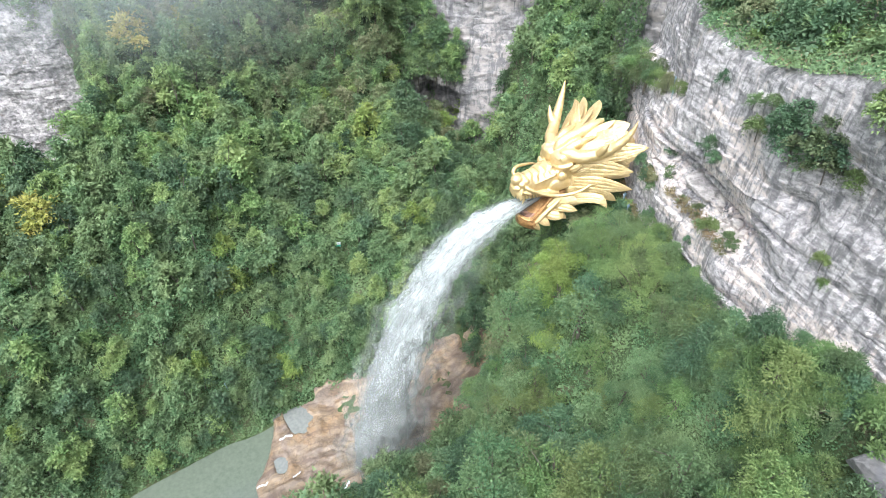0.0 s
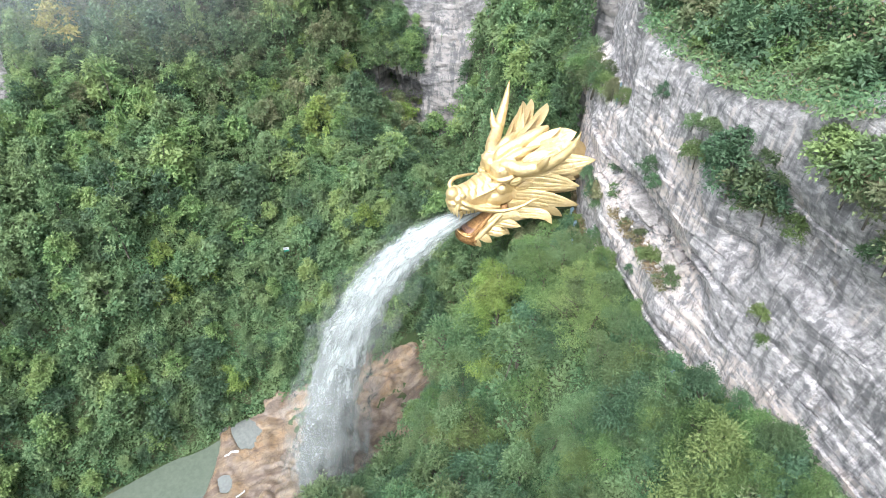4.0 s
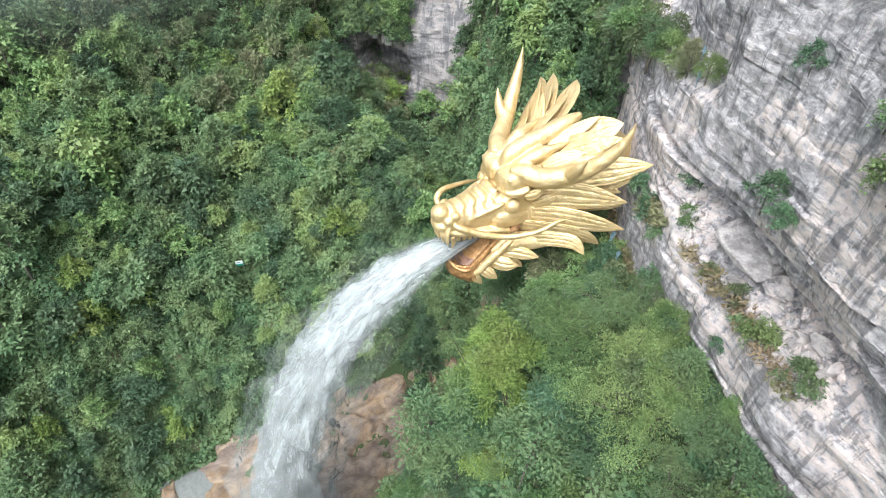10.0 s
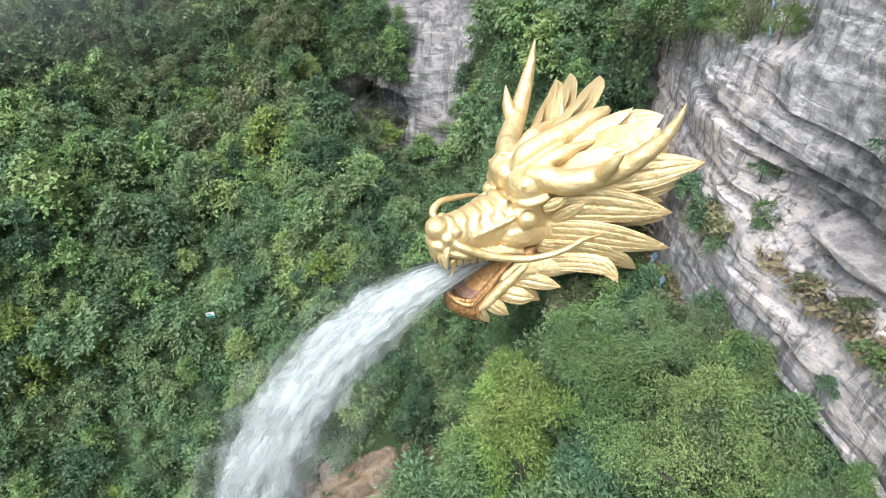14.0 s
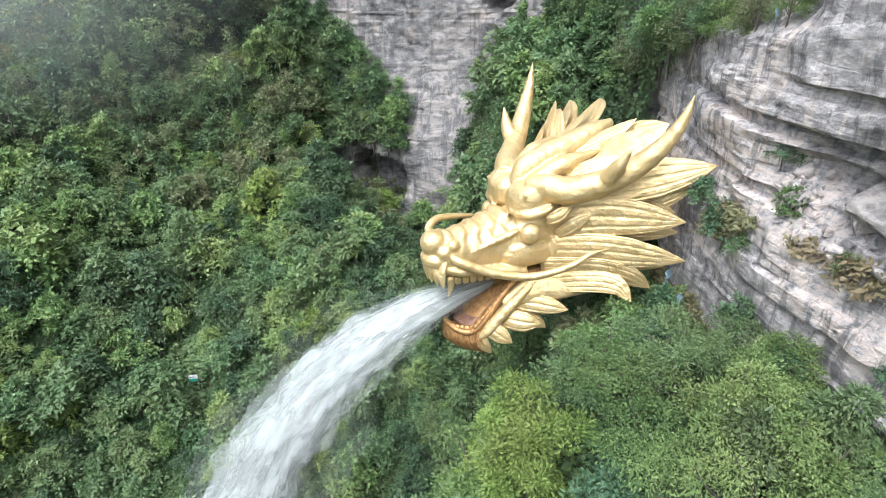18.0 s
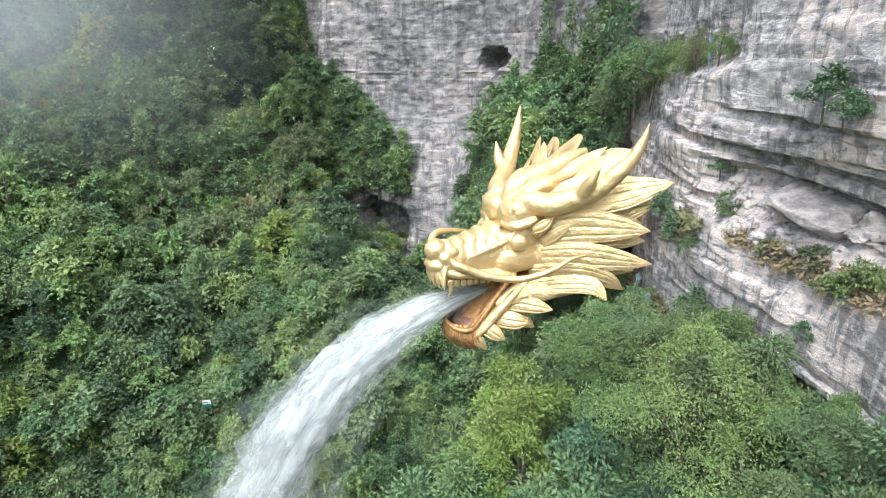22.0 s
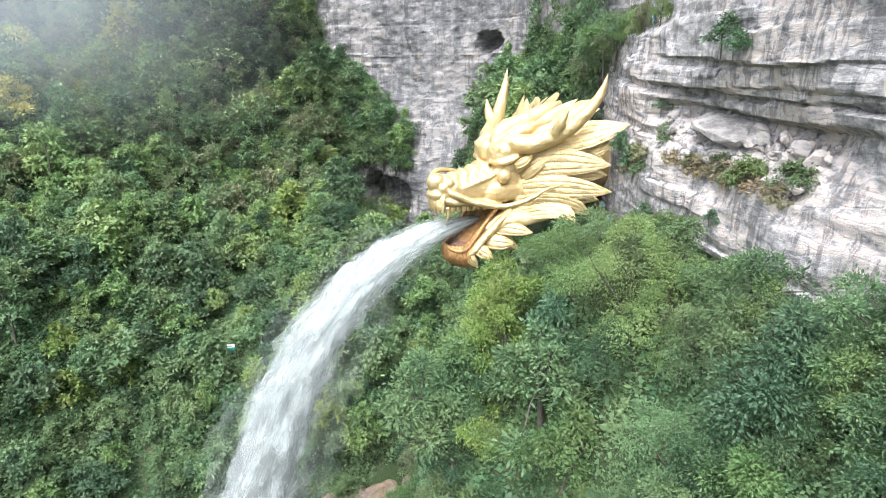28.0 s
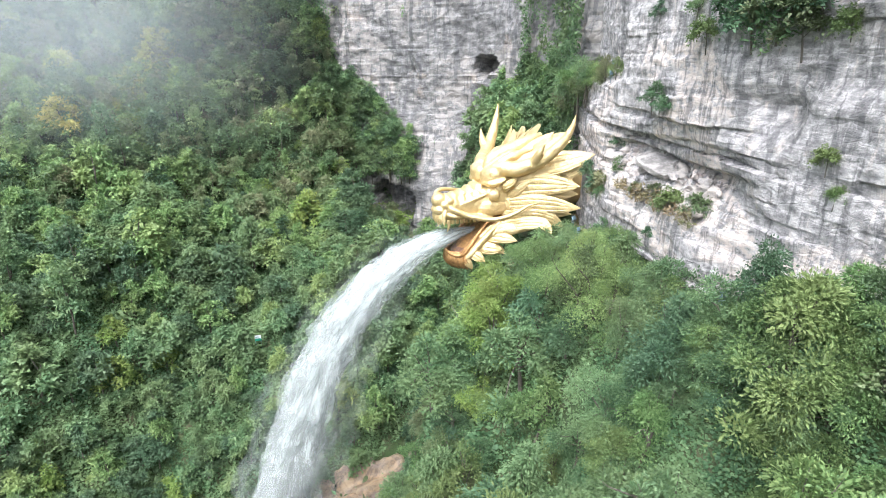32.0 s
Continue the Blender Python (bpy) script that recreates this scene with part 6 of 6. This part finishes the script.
    me = mesh_of("dragon_head", np.concatenate(s.v), s.f, [GOLD, BRONZE, MOUTH], True, None, s.m)
    ob = new("dragon_head_statue", me)
    ob.matrix_world = dragon_frame()
    tagged(ob, "huge golden dragon head statue jutting from the cliff", "statue")


build_dragon()


# ---- small things ----
STEEL = plain("painted_steel_blue_grey", (0.17, 0.25, 0.29), 0.5, 0.2, 0.2)
PALE = plain("pale_lamp_glass", (0.75, 0.78, 0.8), 0.25, 0.0, 0.08)
GREEN = plain("green_sign_paint", (0.03, 0.3, 0.2), 0.5, 0.0, 0.15)
WHITE = plain("white_sign_paint", (0.75, 0.77, 0.78), 0.5, 0.0, 0.08)
POLE = plain("weathered_pale_wood", (0.5, 0.44, 0.36), 0.8, 0.0, 0.25)


def part(name, bm, mat, parent, label=""):
    me = bpy.data.meshes.new(name)
    bm.to_mesh(me)
    bm.free()
    me.materials.append(mat)
    ob = new(name, me)
    ob.parent = parent
    return tagged(ob, label)


def box(size, at=(0, 0, 0), bevel=0.0, turn=None):
    bm = bmesh.new()
    bmesh.ops.create_cube(bm, size=1)
    m = Matrix.Translation(at) @ (turn or Matrix.Identity(4)) @ Matrix.Diagonal((*size, 1))
    bmesh.ops.transform(bm, matrix=m, verts=bm.verts)
    if bevel:
        bmesh.ops.bevel(bm, geom=bm.edges[:], offset=bevel, segments=1, affect="EDGES")
    return bm


def rod(a, b, radius, sides=8):
    bm = bmesh.new()
    a, b = Vector(a), Vector(b)
    m = Matrix.Translation((a + b) / 2) @ (b - a).to_track_quat("Z", "Y").to_matrix().to_4x4()
    bmesh.ops.create_cone(bm, cap_ends=True, segments=sides, radius1=radius, radius2=radius, depth=(b - a).length, matrix=m)
    return bm


def floodlight():
    root = new("floodlight")
    tilt = pose(0, 0, 0, -35, 0, 0)
    part("housing", box((0.8, 0.14, 0.5), (0, 0, 0), 0.03, tilt), STEEL, root)
    for i in range(5):
        part("fin", box((0.78, 0.05, 0.02), tilt @ Vector((0, -0.1, -0.2 + 0.1 * i)), 0.0, tilt), STEEL, root)
    part("lamp_glass", box((0.72, 0.02, 0.42), tilt @ Vector((0, 0.081, 0)), 0.0, tilt), PALE, root, "pale louvred lamp glass")
    for x in (-0.44, 0.44):
        part("bracket", box((0.04, 0.1, 0.5), (x, 0, -0.2), 0.01), STEEL, root)
    part("crossbar", box((0.92, 0.1, 0.04), (0, 0, -0.47), 0.01), STEEL, root)
    part("post", rod((0, 0, -0.45), (0, 0, -2.8), 0.05), STEEL, root)
    return tagged(root, "blue-grey floodlight on a post aimed at the statue", "floodlight", "floodlights round the statue")


def build_floodlights():
    first = floodlight()
    spots = [(23.0, 60.6, 61.4), (23.2, 59.1, 60.7), (22.9, 57.6, 59.4), (23.4, 54.6, 59.6), (22.3, 41.4, 56.2), (25.9, 38.3, 62.2), (26.0, 35.4, 64.2), (25.1, 59.2, 75.6), (25.6, 60.6, 76.5), (-38.5, 64.2, 19.8)]
    for i, (x, y, z) in enumerate(spots):
        aim = math.degrees(math.atan2(66 - y, 17 - x)) - 90
        m = pose(x, y, z, 0, 0, aim) @ Matrix.Diagonal((0.74, 0.74, 0.9, 1))
        if i:
            copy_thing(first, m)
        else:
            first.matrix_world = m


build_floodlights()


def build_sign():
    root = new("sign_board")
    root.matrix_world = pose(-20.0, 85.5, 34.3, 0, 0, 12)
    part("board", box((1.0, 0.06, 0.95), (0, 0, 0), 0.01), WHITE, root, "white upper board")
    part("panel", box((0.98, 0.02, 0.4), (0, -0.042, -0.26), 0.004), GREEN, root, "green lower panel")
    part("panel", box((0.5, 0.02, 0.12), (-0.1, -0.042, 0.2), 0.004), STEEL, root, "blue-grey bar of writing")
    for x in (-0.42, 0.42):
        part("post", rod((x, 0.06, 0.4), (x, 0.06, -2.6), 0.04), STEEL, root)
    tagged(root, "small white and green notice board beside the slope path", "sign")
    pole = new("wooden_pole", None)
    pole.matrix_world = pose(0, 0, 0)
    part("shaft", rod((26.0, 51.9, 59.4), (26.9, 48.6, 58.2), 0.04), POLE, pole)
    tagged(pole, "pale thin wooden pole lying by the cliff's foot", "pole")


build_sign()


def boulder_mesh(seed, half, mat, points=16):
    """An angular broken rock: the hull of a few scattered points, with chamfered edges."""
    r = np.random.default_rng(seed)
    bm = bmesh.new()
    for _ in range(points):
        p = r.uniform(-1, 1, 3)
        p /= np.max(np.abs(p)) ** 0.6 * np.linalg.norm(p) ** 0.25
        bm.verts.new(p * np.array(half))
    bmesh.ops.convex_hull(bm, input=bm.verts)
    bmesh.ops.delete(bm, geom=[v for v in bm.verts if not v.link_faces], context="VERTS")
    bmesh.ops.dissolve_limit(bm, angle_limit=0.2, verts=bm.verts, edges=bm.edges)
    bmesh.ops.bevel(bm, geom=bm.edges[:], offset=0.05 * min(half), segments=1, affect="EDGES")
    me = bpy.data.meshes.new("boulder")
    bm.to_mesh(me)
    bm.free()
    me.materials.append(mat)
    return me


def build_boulders():
    rng = np.random.default_rng(71)
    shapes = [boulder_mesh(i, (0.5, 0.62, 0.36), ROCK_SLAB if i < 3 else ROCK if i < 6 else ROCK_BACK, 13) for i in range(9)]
    slab = new("boulder", boulder_mesh(24, (1.5, 2.4, 0.55), ROCK_SLAB, 22))
    x, y = on_wall(50.6, 68.6)
    slab.matrix_world = pose(x - 0.1, y, 69.0, 10, -28, 14)
    tagged(slab, "large pale fallen slab resting on the cliff ledge", "boulder", "fallen rocks on the ledge")
    for i in range(130):
        y0 = 42.0 + 14.0 * rng.random()
        z0 = 66.8 + 2.6 * rng.random()
        x, y = on_wall(y0, z0)
        ob = new("boulder", shapes[int(rng.integers(6))])
        k = 0.35 + 0.75 * rng.random() ** 2
        ob.matrix_world = pose(x - 0.15, y, z0 + 0.05, rng.random() * 60, rng.random() * 60, rng.random() * 360) @ Matrix.Diagonal((k, k, k, 1))
        tagged(ob, "pale angular fallen rock on the cliff ledge", "boulder", "fallen rocks on the ledge")
    for x, y, z, k in ((-31.3, 64.6, 9.0, 2.6), (-29.8, 63.0, 9.0, 1.6), (-33.0, 66.0, 9.6, 1.5)):
        ob = new("boulder", shapes[6 + int(rng.integers(3))])
        ob.matrix_world = pose(x, y, z, 20, 70, rng.random() * 360) @ Matrix.Diagonal((k, k, k, 1))
        tagged(ob, "grey weathered boulder standing out of the slope", "boulder", "boulders on the slope")

    for x, y, z, k, tilt in ((16.2, 53.4, 48.2, 3.0, 10), (16.7, 52.6, 46.4, 2.4, 40), (6.9, 97.6, 30.6, 4.5, 0), (29.0, 20.4, 65.0, 3.0, 30)):
        ob = new("outcrop", shapes[6 + int(rng.integers(3))])
        ob.matrix_world = pose(x, y, z, tilt, 60, 40 + tilt) @ Matrix.Diagonal((k, k, k * 1.3, 1))
        tagged(ob, "grey limestone outcrop showing among the trees", "rock", "rock outcrops on the slope")


build_boulders()
